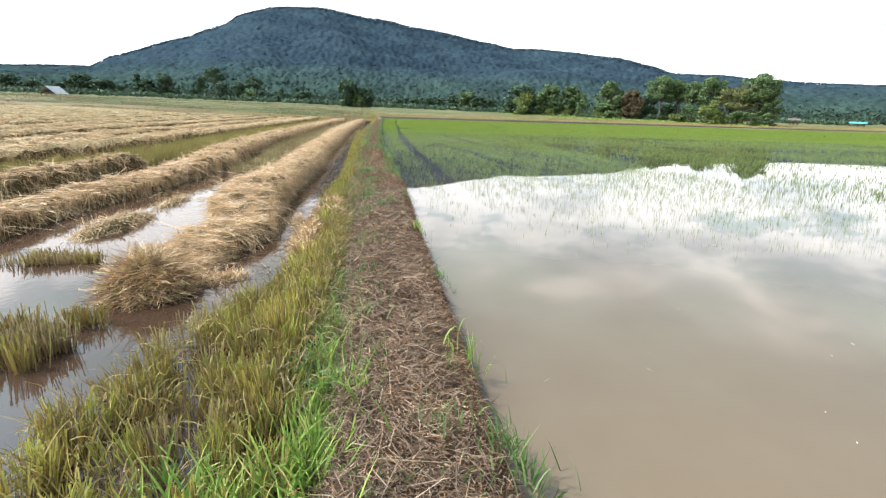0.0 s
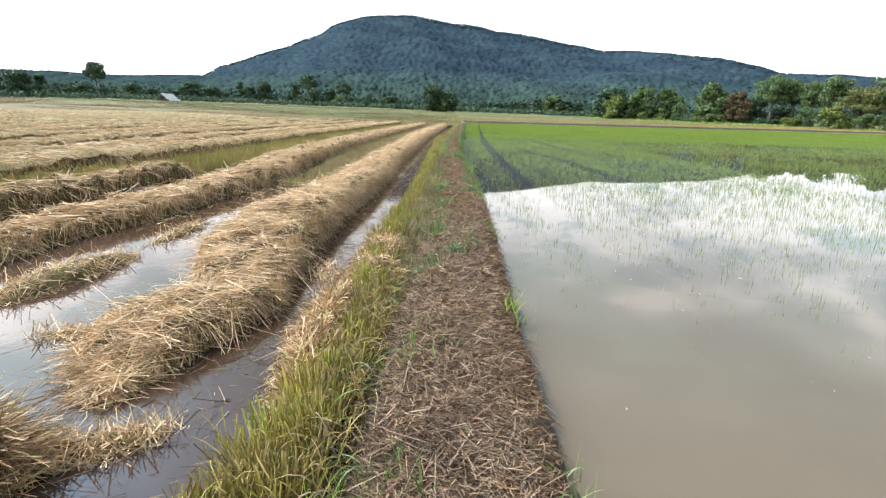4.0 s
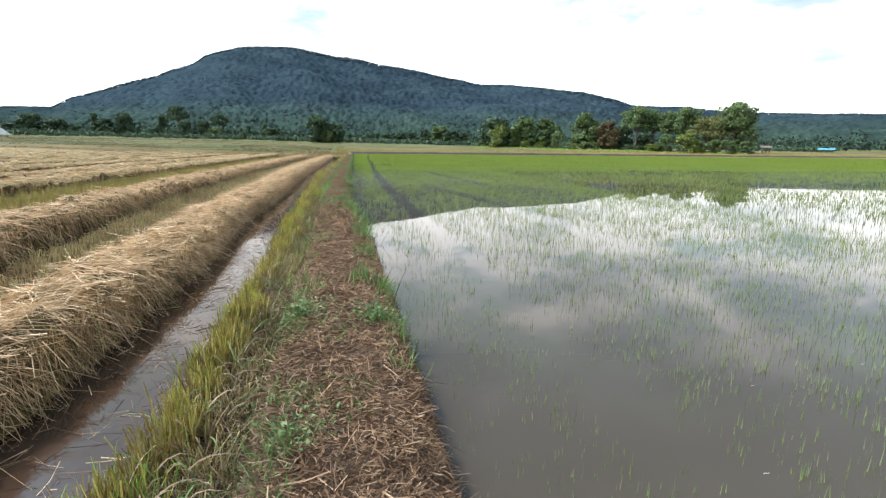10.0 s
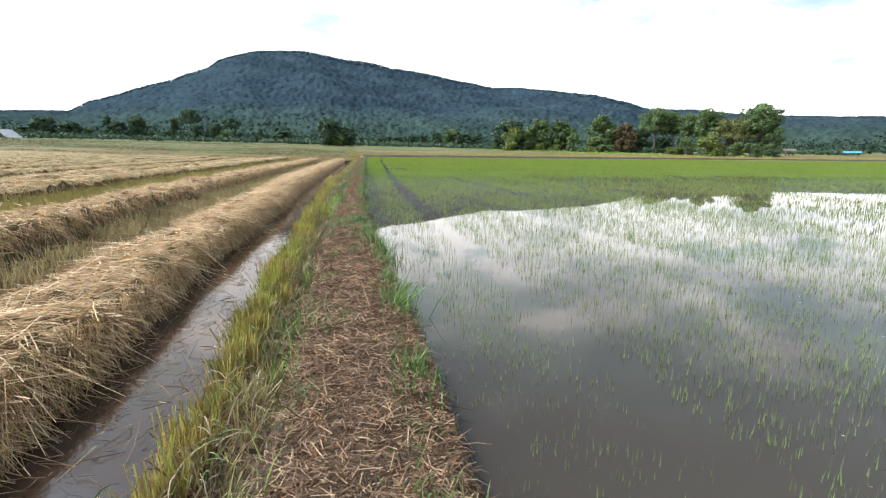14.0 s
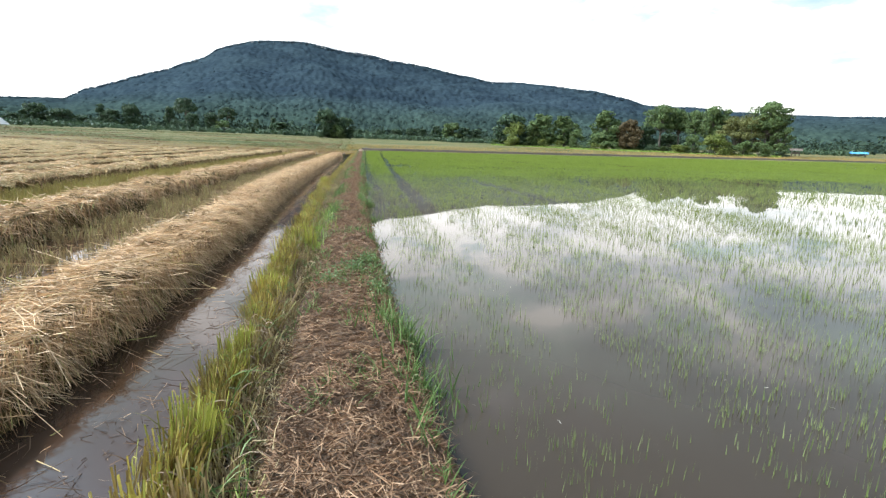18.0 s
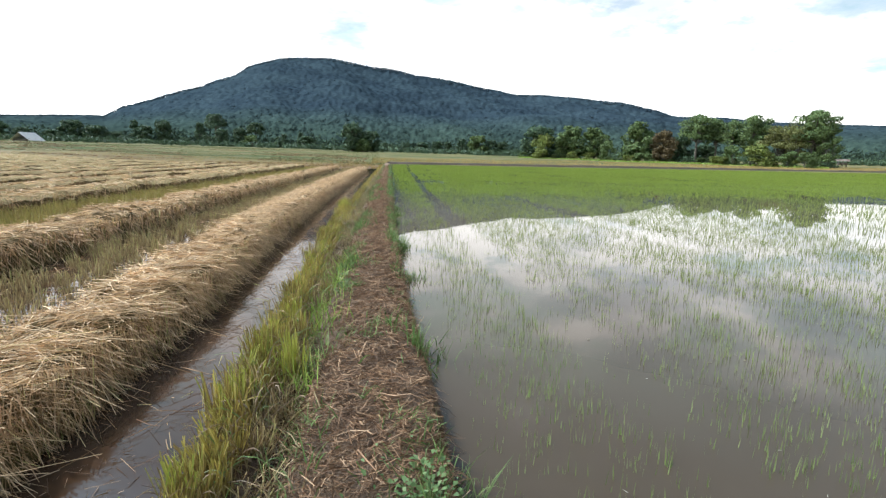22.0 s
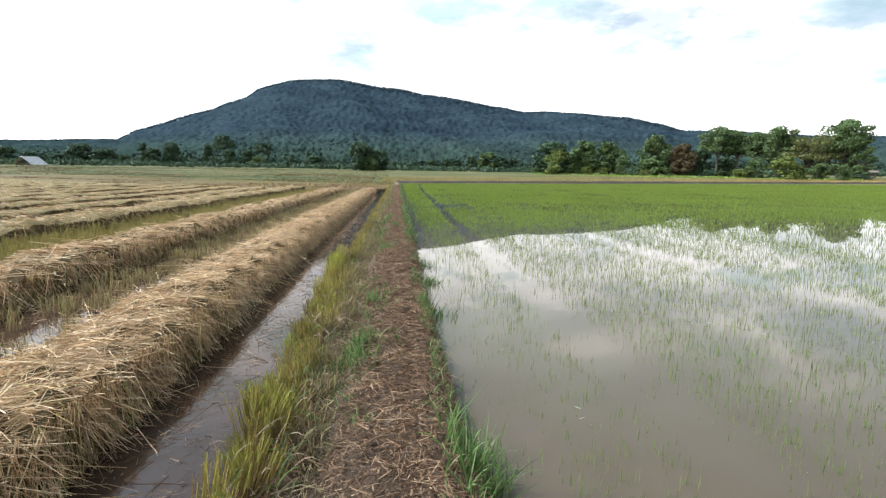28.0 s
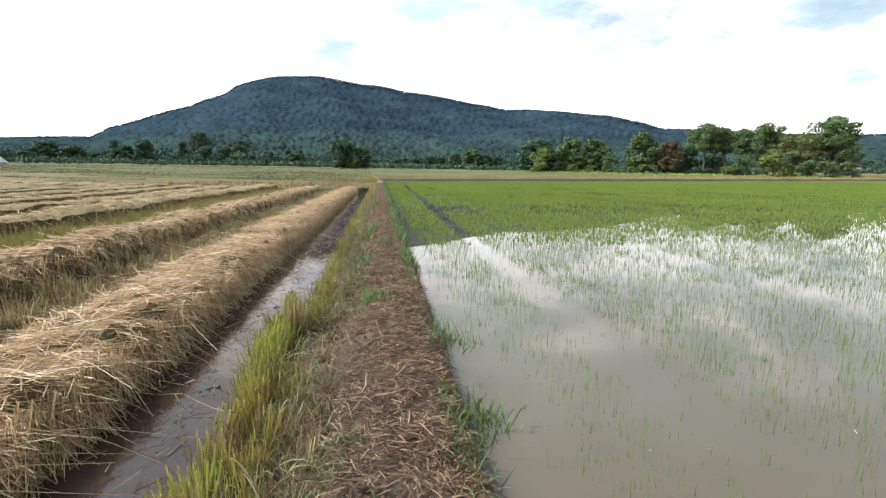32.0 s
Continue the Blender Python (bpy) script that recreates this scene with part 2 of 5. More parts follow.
M_LEAF = leaf_mat("leaf_green", (0.074, 0.112, 0.038), (0.102, 0.148, 0.050), (0.136, 0.190, 0.066))
# dark leaf colour, tinted slightly blue for distance haze
M_LEAF_DARK = leaf_mat("leaf_dark", (0.042, 0.072, 0.038), (0.060, 0.100, 0.050), (0.086, 0.132, 0.064))
M_LEAF_LIGHT = leaf_mat("leaf_light", (0.10, 0.125, 0.026), (0.14, 0.17, 0.036), (0.19, 0.225, 0.055))
M_LEAF_OLIVE = leaf_mat("leaf_olive", (0.105, 0.108, 0.034), (0.145, 0.148, 0.046), (0.185, 0.190, 0.060))
M_LEAF_RED = leaf_mat("leaf_rust", (0.092, 0.066, 0.030), (0.125, 0.090, 0.042), (0.155, 0.115, 0.055))
M_WOODS = blades_mat("woods_canopy", [(0.0, (0.034, 0.052, 0.040)), (0.55, (0.042, 0.065, 0.046)), (1.0, (0.053, 0.080, 0.052))], 0.012, 0.0, 1.0, 0.65, 0.0)

# straw coloured dark for the shade inside windrows and heaps
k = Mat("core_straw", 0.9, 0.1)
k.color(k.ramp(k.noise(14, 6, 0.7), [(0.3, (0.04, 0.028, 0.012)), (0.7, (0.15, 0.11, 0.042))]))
M_CORE_SHADE = k.m
# half-dark copy of the straw, shade between stalks put into its colour
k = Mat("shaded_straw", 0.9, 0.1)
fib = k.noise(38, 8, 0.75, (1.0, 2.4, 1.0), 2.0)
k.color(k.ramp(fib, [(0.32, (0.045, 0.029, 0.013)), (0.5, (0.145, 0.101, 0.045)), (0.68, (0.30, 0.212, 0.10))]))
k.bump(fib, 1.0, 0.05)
M_CORE_HALF_SHADE = k.m
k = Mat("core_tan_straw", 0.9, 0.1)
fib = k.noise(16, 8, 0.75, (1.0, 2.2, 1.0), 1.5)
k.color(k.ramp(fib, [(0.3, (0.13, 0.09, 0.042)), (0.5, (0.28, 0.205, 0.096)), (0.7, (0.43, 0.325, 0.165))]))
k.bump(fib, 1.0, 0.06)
M_CORE_TAN = k.m

k = Mat("bund_soil", 0.9, 0.2)
c = k.ramp(k.noise(7, 8, 0.65), [(0.3, (0.038, 0.019, 0.010)), (0.5, (0.092, 0.050, 0.027)), (0.72, (0.165, 0.099, 0.057))])
c = k.mix(k.ramp(k.noise(1.1, 4), [(0.4, (0, 0, 0)), (0.65, (0.6, 0.6, 0.6))]), c, (0.15, 0.097, 0.062))
fib = k.noise(60, 8, 0.8, None, 2.5)
c = k.mix(k.ramp(fib, [(0.42, (0, 0, 0)), (0.6, (0.85, 0.85, 0.85))]), c, (0.24, 0.165, 0.108))
k.color(c)
k.bump(fib, 1.0, 0.05)
M_SOIL = k.m
# darker soil colour for the far bund and the mud lumps
k = Mat("wet_soil", 0.8, 0.3)
k.color(k.ramp(k.noise(0.8, 8, 0.65), [(0.3, (0.03, 0.021, 0.014)), (0.6, (0.06, 0.042, 0.028)), (0.8, (0.12, 0.095, 0.05))]))
M_DARKSOIL = k.m

k = Mat("field_mud", 0.85, 0.12)
c = k.ramp(k.noise(3.5, 8, 0.65), [(0.3, (0.055, 0.032, 0.02)), (0.5, (0.115, 0.068, 0.042)), (0.7, (0.20, 0.14, 0.085))])
sx = k.t.nodes.new("ShaderNodeSeparateXYZ")
k.link(k.pos.outputs["Position"], sx.inputs[0])
far = k.t.nodes.new("ShaderNodeMapRange")
far.inputs[1].default_value, far.inputs[2].default_value = 96.0, 112.0
west = k.t.nodes.new("ShaderNodeMath")
west.operation = "MINIMUM"
west.inputs[1].default_value = 0.0
k.link(sx.outputs[0], west.inputs[0])
slant = k.t.nodes.new("ShaderNodeMath")
slant.operation = "MULTIPLY_ADD"
slant.inputs[1].default_value = 0.45
k.link(west.outputs[0], slant.inputs[0])
k.link(sx.outputs[1], slant.inputs[2])
k.link(slant.outputs[0], far.inputs[0])
g = k.ramp(k.noise(0.05, 6, 0.65, (0.5, 3.0, 1)), [(0.38, (0.044, 0.066, 0.016)), (0.48, (0.092, 0.096, 0.029)), (0.60, (0.20, 0.147, 0.066))])
tan = k.t.nodes.new("ShaderNodeMapRange")
tan.inputs[1].default_value, tan.inputs[2].default_value = -5.5, -8.0
k.link(sx.outputs[0], tan.inputs[0])
c = k.mix(tan.outputs[0], c, k.ramp(k.noise(6, 6, 0.7), [(0.3, (0.085, 0.062, 0.028)), (0.7, (0.20, 0.145, 0.066))]))
g2 = k.ramp(k.noise(1.2, 4), [(0.3, (0.65, 0.65, 0.65)), (0.7, (1.1, 1.1, 1.1))])
k.color(k.mix(far.outputs[0], c, k.mix(1.0, g, g2, "MULTIPLY")))
k.bump(k.noise(22, 8, 0.7), 0.6, 0.03)
M_GROUND = k.m


def water_mat(name, stops, ripple, rough, silt_and_shine=None, fine=0.0):
    w = Mat(name, rough, 0.5)
    w.b.inputs["IOR"].default_value = 1.333
    c = w.ramp(w.noise(0.35, 5, 0.6), stops)
    if silt_and_shine:
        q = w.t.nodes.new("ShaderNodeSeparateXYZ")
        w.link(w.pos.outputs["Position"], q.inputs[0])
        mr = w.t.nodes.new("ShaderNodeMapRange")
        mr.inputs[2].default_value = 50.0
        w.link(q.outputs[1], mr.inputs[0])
        c = w.mix(1.0, c, w.ramp(mr.outputs[0], silt_and_shine), "MULTIPLY")
    w.color(c)
    if fine:
        w.bump(w.mix(fine, w.noise(1.6, 3, 0.5, (1, 0.6, 1)), w.noise(9.0, 4, 0.6, (1, 0.8, 1))), ripple, 0.02)
    else:
        w.bump(w.noise(1.6, 3, 0.5, (1, 0.6, 1)), ripple, 0.02)
    return w.m


# stirred-up silt at both ends, clearer water between, coloured darker to mute sky reflections
M_WATER = water_mat("muddy_water", [(0.35, (0.182, 0.137, 0.090)), (0.65, (0.214, 0.165, 0.112))], 0.010, 0.02,
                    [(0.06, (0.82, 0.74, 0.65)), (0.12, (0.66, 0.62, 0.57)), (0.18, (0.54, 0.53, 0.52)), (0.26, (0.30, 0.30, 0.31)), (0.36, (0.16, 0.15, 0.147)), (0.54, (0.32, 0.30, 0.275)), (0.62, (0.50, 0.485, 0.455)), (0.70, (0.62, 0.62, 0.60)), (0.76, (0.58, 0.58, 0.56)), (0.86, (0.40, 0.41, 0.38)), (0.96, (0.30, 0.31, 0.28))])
M_CHANNEL = water_mat("channel_water", [(0.35, (0.036, 0.019, 0.010)), (0.65, (0.056, 0.032, 0.021))], 0.09, 0.015, None, 0.5)

k = Mat("bark", 0.9, 0.1)
k.color(k.ramp(k.noise(3, 6), [(0.3, (0.05, 0.045, 0.036)), (0.7, (0.12, 0.105, 0.085))]))
M_BARK = k.m
# forest colour of the hill, with the bluish haze of distance mixed in
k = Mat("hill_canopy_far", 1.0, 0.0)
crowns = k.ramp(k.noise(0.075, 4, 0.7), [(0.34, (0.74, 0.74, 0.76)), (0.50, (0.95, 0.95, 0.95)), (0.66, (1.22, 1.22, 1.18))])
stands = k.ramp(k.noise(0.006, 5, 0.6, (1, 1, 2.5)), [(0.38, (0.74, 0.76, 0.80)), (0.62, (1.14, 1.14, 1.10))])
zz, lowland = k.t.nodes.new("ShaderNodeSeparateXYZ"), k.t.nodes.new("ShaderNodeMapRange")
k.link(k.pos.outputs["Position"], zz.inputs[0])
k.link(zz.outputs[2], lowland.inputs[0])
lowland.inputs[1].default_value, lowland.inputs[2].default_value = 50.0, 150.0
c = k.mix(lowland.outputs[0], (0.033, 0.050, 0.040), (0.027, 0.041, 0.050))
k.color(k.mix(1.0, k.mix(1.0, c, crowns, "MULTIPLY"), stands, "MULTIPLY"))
M_HILL_HAZED = k.m


def plain(name, lo, hi, scale=3.0, rough=0.6, metal=0.0):
    p = Mat(name, rough, 0.4)
    p.color(p.ramp(p.noise(scale, 6), [(0.3, lo), (0.7, hi)]))
    p.b.inputs["Metallic"].default_value = metal
    return p.m


M_TIN = plain("tin_sheet", (0.72, 0.73, 0.75), (0.84, 0.85, 0.86), 1.2, 0.4)
M_WOOD = plain("weathered_wood", (0.06, 0.05, 0.04), (0.14, 0.115, 0.09), 2.0, 0.85)
M_BLUE = plain("blue_sheet", (0.05, 0.25, 0.55), (0.08, 0.34, 0.68), 0.8, 0.5)
M_RUSTY = plain("rusty_tin", (0.11, 0.075, 0.055), (0.22, 0.18, 0.15), 1.0, 0.7, 0.2)

rng = np.random.default_rng(7)


# ---- mesh helpers ----
def mesh_np(name, v, f, mat, smooth=False):
    """A mesh from an array of places and an array of faces with equally many corners."""
    v, f = np.asarray(v, np.float32).reshape(-1, 3), np.asarray(f, np.int32)
    me = bpy.data.meshes.new(name)
    n, c = f.shape
    me.vertices.add(len(v))
    me.vertices.foreach_set("co", v.ravel())
    me.loops.add(n * c)
    me.loops.foreach_set("vertex_index", f.ravel())
    me.polygons.add(n)
    me.polygons.foreach_set("loop_start", np.arange(0, n * c, c, dtype=np.int32))
    if smooth:
        me.polygons.foreach_set("use_smooth", np.ones(n, bool))
    me.materials.append(mat)
    me.update(calc_edges=True)
    return me


def part(name, me, parent=None, label=""):
    ob = new(name, me)
    if parent is not None:
        ob.parent = parent
    return tagged(ob, label)


def thing(name, label, category, group="", kind="", at=(0, 0, 0)):
    ob = new(name)
    ob.location = at
    return tagged(ob, label, category, group, kind)


def unit(v):
    return v / np.maximum(np.linalg.norm(v, axis=-1, keepdims=True), 1e-9)


def strands(p, d, length, width, droop=0.0, segs=2, taper=0.3, curl=0.0, lie=1.0):
    """Flat stalks or blades from p along d: (places, quads)."""
    n = len(p)
    length, width = np.broadcast_to(length, n), np.broadcast_to(width, n)
    side = unit(np.cross(d, unit(rng.normal(size=(n, 3)))))
    bend = unit(np.cross(d, side)) * (rng.normal(size=(n, 1)) * curl) * (1, 1, lie)
    s = np.linspace(0, 1, segs + 1)[None, :, None]
    mid = p[:, None] + d[:, None] * (length[:, None, None] * s) + bend[:, None] * (length[:, None, None] * s**2)
    mid[..., 2] -= (np.broadcast_to(droop, n) * length)[:, None] * s[..., 0] ** 2
    w = (width[:, None] * 0.5 * (1 - (1 - taper) * s[..., 0] ** 1.5))[..., None]
    v = np.stack([mid - side[:, None] * w, mid + side[:, None] * w], 2).reshape(-1, 3)
    k0 = (np.arange(n) * 2 * (segs + 1))[:, None] + 2 * np.arange(segs)[None]
    f = np.stack([k0, k0 + 1, k0 + 3, k0 + 2], -1).reshape(-1, 4)
    return v, f


def sprouts(p, d, length, width):
    """Thin upright blades, one triangle each."""
    side = unit(np.cross(d, unit(rng.normal(size=d.shape)))) * (np.broadcast_to(width, len(p)) * 0.5)[:, None]
    v = np.stack([p - side, p + side, p + d * np.broadcast_to(length, len(p))[:, None]], 1).reshape(-1, 3)
    return v, np.arange(len(v)).reshape(-1, 3)


def joined(*sets):
    vs, fs, o = [], [], 0
    for v, f in sets:
        vs.append(v)
        fs.append(f + o)
        o += len(v)
    return np.concatenate(vs), np.concatenate(fs)


def fbm(x, y, seed=0, octaves=4, base=1.0):
    """Cheap smooth noise about -1 to 1 for arrays of places."""
    r = np.random.default_rng(seed)
    out, amp, tot = 0.0, 1.0, 0.0
    for o in range(octaves):
        q = 0.0
        for _ in range(4):
            a, ph, fr = r.uniform(0, 2 * np.pi), r.uniform(0, 2 * np.pi), base * 2**o * r.uniform(0.7, 1.4)
            q = q + np.sin((x * np.cos(a) + y * np.sin(a)) * fr * 2 * np.pi + ph)
        out, tot, amp = out + amp * q / 2.4, tot + amp, amp * 0.55
    return out / tot


def grid_faces(nu, nv):
    a = (np.arange(nu - 1)[:, None] * nv + np.arange(nv - 1)[None]).ravel()
    return np.stack([a, a + nv, a + nv + 1, a + 1], -1)


def headings(n, lo=0.0, hi=2 * np.pi):
    a = rng.uniform(lo, hi, n)
    return np.cos(a), np.sin(a)


# ---- plan ----
def bend(y):
    """The rows and the bund swing slowly to the east further on."""
    y = np.asarray(y, float)
    return np.where(y > 26, 0.0335 * (np.sqrt((y - 26) ** 2 + 60) - np.sqrt(60)), 0.0)


def start(y):
    """The bund keeps a little to the west at its start."""
    return -0.10 * np.clip((13.0 - np.asarray(y, float)) / 4.0, 0, 1)


def brim(y):
    """How far the eastern brim of the bund stands out, as a share."""
    return np.interp(y, [4, 9, 19, 21, 24, 36, 42, 60], [1.04, 1.2, 1.2, 1.06, 0.88, 0.86, 0.98, 1.0])


def reach(x, y):
    return x * np.where(np.asarray(x) > 0, brim(y), 1.0)


def strip_edge(y):
    """West edge of the stubble strip beside the bund."""
    return np.interp(y, [-4, 4, 4.8, 5.3, 5.7, 6.2, 6.7, 7.2, 7.8, 9.4, 11.5, 13.0, 14.2, 15.2, 200], [-2.6, -2.25, -2.08, -1.98, -1.84, -1.68, -1.42, -1.15, -0.94, -0.90, -1.04, -1.04, -0.96, -0.88, -0.85])


def land(x, y):
    """Height of the land beyond the paddies, and of the mud in them."""
    x, y = np.asarray(x, float), np.asarray(y, float)
    rise = np.clip(y - 112, 0, None)
    far = 6.0 * (1 - np.exp(-rise / 250)) + np.clip(0.010 * -x, -0.6, 1.3) * np.clip(rise / 60, 0, 1)
    far = far + 0.25 * fbm(x, y, 5, 2, 0.012) * np.clip(rise / 30, 0, 1) + 0.16 * np.clip((y - 104) / 8, 0, 1)
    lx = x - bend(y)
    west = -0.035 + 0.05 * fbm(x, y, 3, 3, 0.35) - 0.05 * np.clip((11 - y) / 3, 0, 1)
    west = west - 0.07 * np.clip((17.5 - y) / 3, 0, 1) * np.clip((lx + 4.5) / 0.3, 0, 1)
    west = west - 0.07 * np.exp(-(((lx + 3.35) / 1.0) ** 4))
    west = west - 0.12 * np.exp(-(((lx + 1.44) / 0.60) ** 6)) + 0.05 * np.clip((-lx - 5.0) / 3, 0, 1)
    west = west + 0.05 * np.exp(-(((lx + 0.70) / 0.24) ** 4)) * np.clip((y - 9) / 4, 0, 1)
    east = -0.22
    near = np.where(lx < 0, west, east)
    t = np.clip((y - 100) / 10, 0, 1)
    return near * (1 - t) + far * t


gx = np.concatenate([-np.geomspace(4500, 14, 40), np.arange(-13, -1.8, 0.22), np.arange(-1.8, 1.0, 0.1), np.geomspace(1.2, 4500, 44)])
gy = np.concatenate([-np.geomspace(1500, 6, 14), np.arange(-5, 44, 0.2), np.geomspace(44.3, 4800, 110)])
GX, GY = np.meshgrid(gx, gy, indexing="ij")
ground = part("ground", mesh_np("ground", np.stack([GX, GY, land(GX, GY)], -1), grid_faces(len(gx), len(gy)), M_GROUND, True))
tagged(ground, "brown field mud turning into green grassland further off", "ground", kind="structure")


def sheet(name, x0, x1, y0, y1, z, mat, label, nx=2, ny=60):
    ys = np.linspace(y0, y1, ny)
    u = np.linspace(0, 1, nx)
    xs0, xs1 = x0(ys), x1(ys)
    X = xs0[None] * (1 - u[:, None]) + xs1[None] * u[:, None]
    Y = np.broadcast_to(ys[None], X.shape)
    return tagged(part(name, mesh_np(name, np.stack([X, Y, np.full(X.shape, z)], -1), grid_faces(nx, ny), mat, True)), label, "water", kind="structure")


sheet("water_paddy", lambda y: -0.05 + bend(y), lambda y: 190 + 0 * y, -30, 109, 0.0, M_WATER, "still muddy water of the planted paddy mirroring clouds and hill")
sheet("water_channel", lambda y: -120 + 0 * y, lambda y: -0.15 + bend(y), -30, 80, -0.004, M_CHANNEL, "shallow brown water lying in the harvested field")

# earth bund
by = np.concatenate([np.arange(-6, 46, 0.07), np.geomspace(46.1, 112, 160)])
bu = np.array([-0.62, -0.52, -0.44, -0.40, -0.345, -0.2, -0.1, 0.0, 0.1, 0.2, 0.28, 0.34, 0.39, 0.43, 0.46, 0.49, 0.54])
bz = np.array([-0.10, -0.03, 0.005, 0.05, 0.13, 0.178, 0.195, 0.205, 0.205, 0.20, 0.19, 0.17, 0.135, 0.085, 0.04, -0.01, -0.12])
BU, BY = np.meshgrid(bu, by, indexing="ij")
wob = 0.045 * fbm(0 * by, by, 11, 4, 0.22)
wobl = 0.06 * fbm(0 * by + 3, by, 12, 4, 0.25)
BX = reach(BU, BY) + np.where(BU > 0, wob[None] * np.clip(BU / 0.4, 0, 1), wobl[None] * np.clip(-BU / 0.4, 0, 1))
BZ = bz[:, None] + 0.022 * fbm(BU * 1.3, BY, 13, 4, 0.9) + 0.012 * fbm(BU, BY, 14, 3, 4.0) + rng.normal(size=BU.shape) * 0.004 + 0.02 * fbm(BU, BY, 15, 2, 2.2) * np.clip((BY - 17) / 5, 0, 1)


def bund_top(x, y):
    """Height of the bund at a place across it."""
    return np.interp(x, bu, bz) + 0.022 * fbm(x * 1.3, y, 13, 4, 0.9) + 0.012 * fbm(x, y, 14, 3, 4.0) + 0.02 * fbm(x, y, 15, 2, 2.2) * np.clip((y - 17) / 5, 0, 1)


bund = part("bund_path", mesh_np("bund_path", np.stack([BX + bend(BY) + start(BY), BY, BZ], -1), grid_faces(len(bu), len(by)), M_SOIL, True))
tagged(bund, "narrow trodden earth bund littered with dry straw", "path", kind="structure")

# far bund across the end of the paddy
fx = np.linspace(2.6, 190, 500)
fu = np.array([-1.0, -0.55, -0.3, 0.0, 0.5, 0.9, 1.6, 2.4])
fz = np.array([-0.2, 0.02, 0.30, 0.42, 0.44, 0.38, 0.28, 0.1])
FU, FX = np.meshgrid(fu, fx, indexing="ij")
FY = 108.5 + 0.05 * FX + 0.6 * fbm(FX, 0 * FX, 21, 3, 0.03) + FU
FZ = fz[:, None] + 0.05 * fbm(FX, FU, 22, 4, 0.2)
tagged(part("bund_far", mesh_np("bund_far", np.stack([FX, FY, FZ], -1), grid_faces(len(fu), len(fx)), M_DARKSOIL, True)), "low brown earth bund closing the far end of the paddy", "bund", kind="structure")

# ---- hill ----
AZ = [-60, -46, -40.2, -37.9, -32.7, -28.9, -25.5, -24.1, -20.7, -17.2, -13.9, -12.8, -9.4, -6.5, -1.8, 3.1, 9.4, 15.6, 21.8, 26.4, 30.4, 32.3, 38.1, 49.4, 60, 75]
EL = [2.3, 2.4, 2.5, 2.6, 2.55, 2.7, 3.0, 3.9, 5.15, 6.25, 7.9, 8.65, 9.5, 9.75, 9.5, 8.85, 7.9, 6.9, 6.25, 5.85, 5.2, 4.5, 3.9, 3.25, 2.9, 2.6]


def hill_height(az, r):
    """Height of the wooded hill at a bearing (degrees) and a distance."""
    el = np.interp(az, AZ, EL)
    top = 2500 * np.tan(np.radians(el))
    t = np.clip((r - 900) / 1600, 0, 1)
    rise = 0.30 * t + 0.70 * t**1.9 * (1.12 - 0.12 * t)
    x, y = r * np.sin(np.radians(az)), r * np.cos(np.radians(az))
    lump = fbm(x, y, 31, 3, 1 / 700.0) * 30 * np.clip(t * (1.15 - t) * 3, 0, 1) * np.clip(top / 300, 0.25, 1)
    after = np.clip((r - 2500) / 900, 0, 1)
    return 4 + (top - 4) * rise * (1 - 0.35 * after) + lump


haz = np.concatenate([np.linspace(-60, -47, 20), np.linspace(-46.8, 57, 660), np.linspace(57.4, 75, 24)])
hr = np.concatenate([np.linspace(620, 880, 8), np.linspace(890, 2500, 180), np.linspace(2510, 3400, 20)])
HA, HR = np.meshgrid(haz, hr, indexing="ij")
HZ = np.where(HR < 900, -2, hill_height(HA, HR))
HX, HY = HR * np.sin(np.radians(HA)), HR * np.cos(np.radians(HA)) + 20
lumps = rng.normal(size=HZ.shape)
for _ in range(2):
    lumps[1:-1, 1:-1] = (lumps[1:-1, 1:-1] * 2 + lumps[:-2, 1:-1] + lumps[2:, 1:-1] + lumps[1:-1, :-2] + lumps[1:-1, 2:]) / 6
lumps *= 2.4 / lumps.std() * np.where(HR > 900, 1.0, 0.0)
hill = part("hill", mesh_np("hill", np.stack([HX, HY, HZ + lumps], -1), grid_faces(len(haz), len(hr)), M_HILL_HAZED, True))
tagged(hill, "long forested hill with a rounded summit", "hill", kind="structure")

ICO_V = []
ph = (1 + 5**0.5) / 2
for a, b in ((-1, ph), (1, ph), (-1, -ph), (1, -ph)):
    ICO_V += [(a, b, 0), (0, a, b), (b, 0, a)]
ICO_V = unit(np.array(ICO_V, float))
d2 = ((ICO_V[:, None] - ICO_V[None]) ** 2).sum(-1)
near = d2 < 1.2
ICO_F = [(i, j, m) if np.dot(np.cross(ICO_V[j] - ICO_V[i], ICO_V[m] - ICO_V[i]), ICO_V[i]) > 0 else (i, m, j)
         for i in range(12) for j in range(i + 1, 12) for m in range(j + 1, 12) if near[i, j] and near[j, m] and near[i, m]]
ICO_F = np.array(ICO_F)


def blobs(p, size, tall, jag=0.25):
    n = len(p)
    v = ICO_V[None] * (1 + jag * rng.normal(size=(n, 12, 1))) * size[:, None, None]
    a = rng.uniform(0, 6.28, n)
    c, s = np.cos(a)[:, None], np.sin(a)[:, None]
    v = np.stack([v[..., 0] * c - v[..., 1] * s, v[..., 0] * s + v[..., 1] * c, v[..., 2] * tall[:, None]], -1)
    return (p[:, None] + v).reshape(-1, 3), (ICO_F[None] + 12 * np.arange(n)[:, None, None]).reshape(-1, 3)


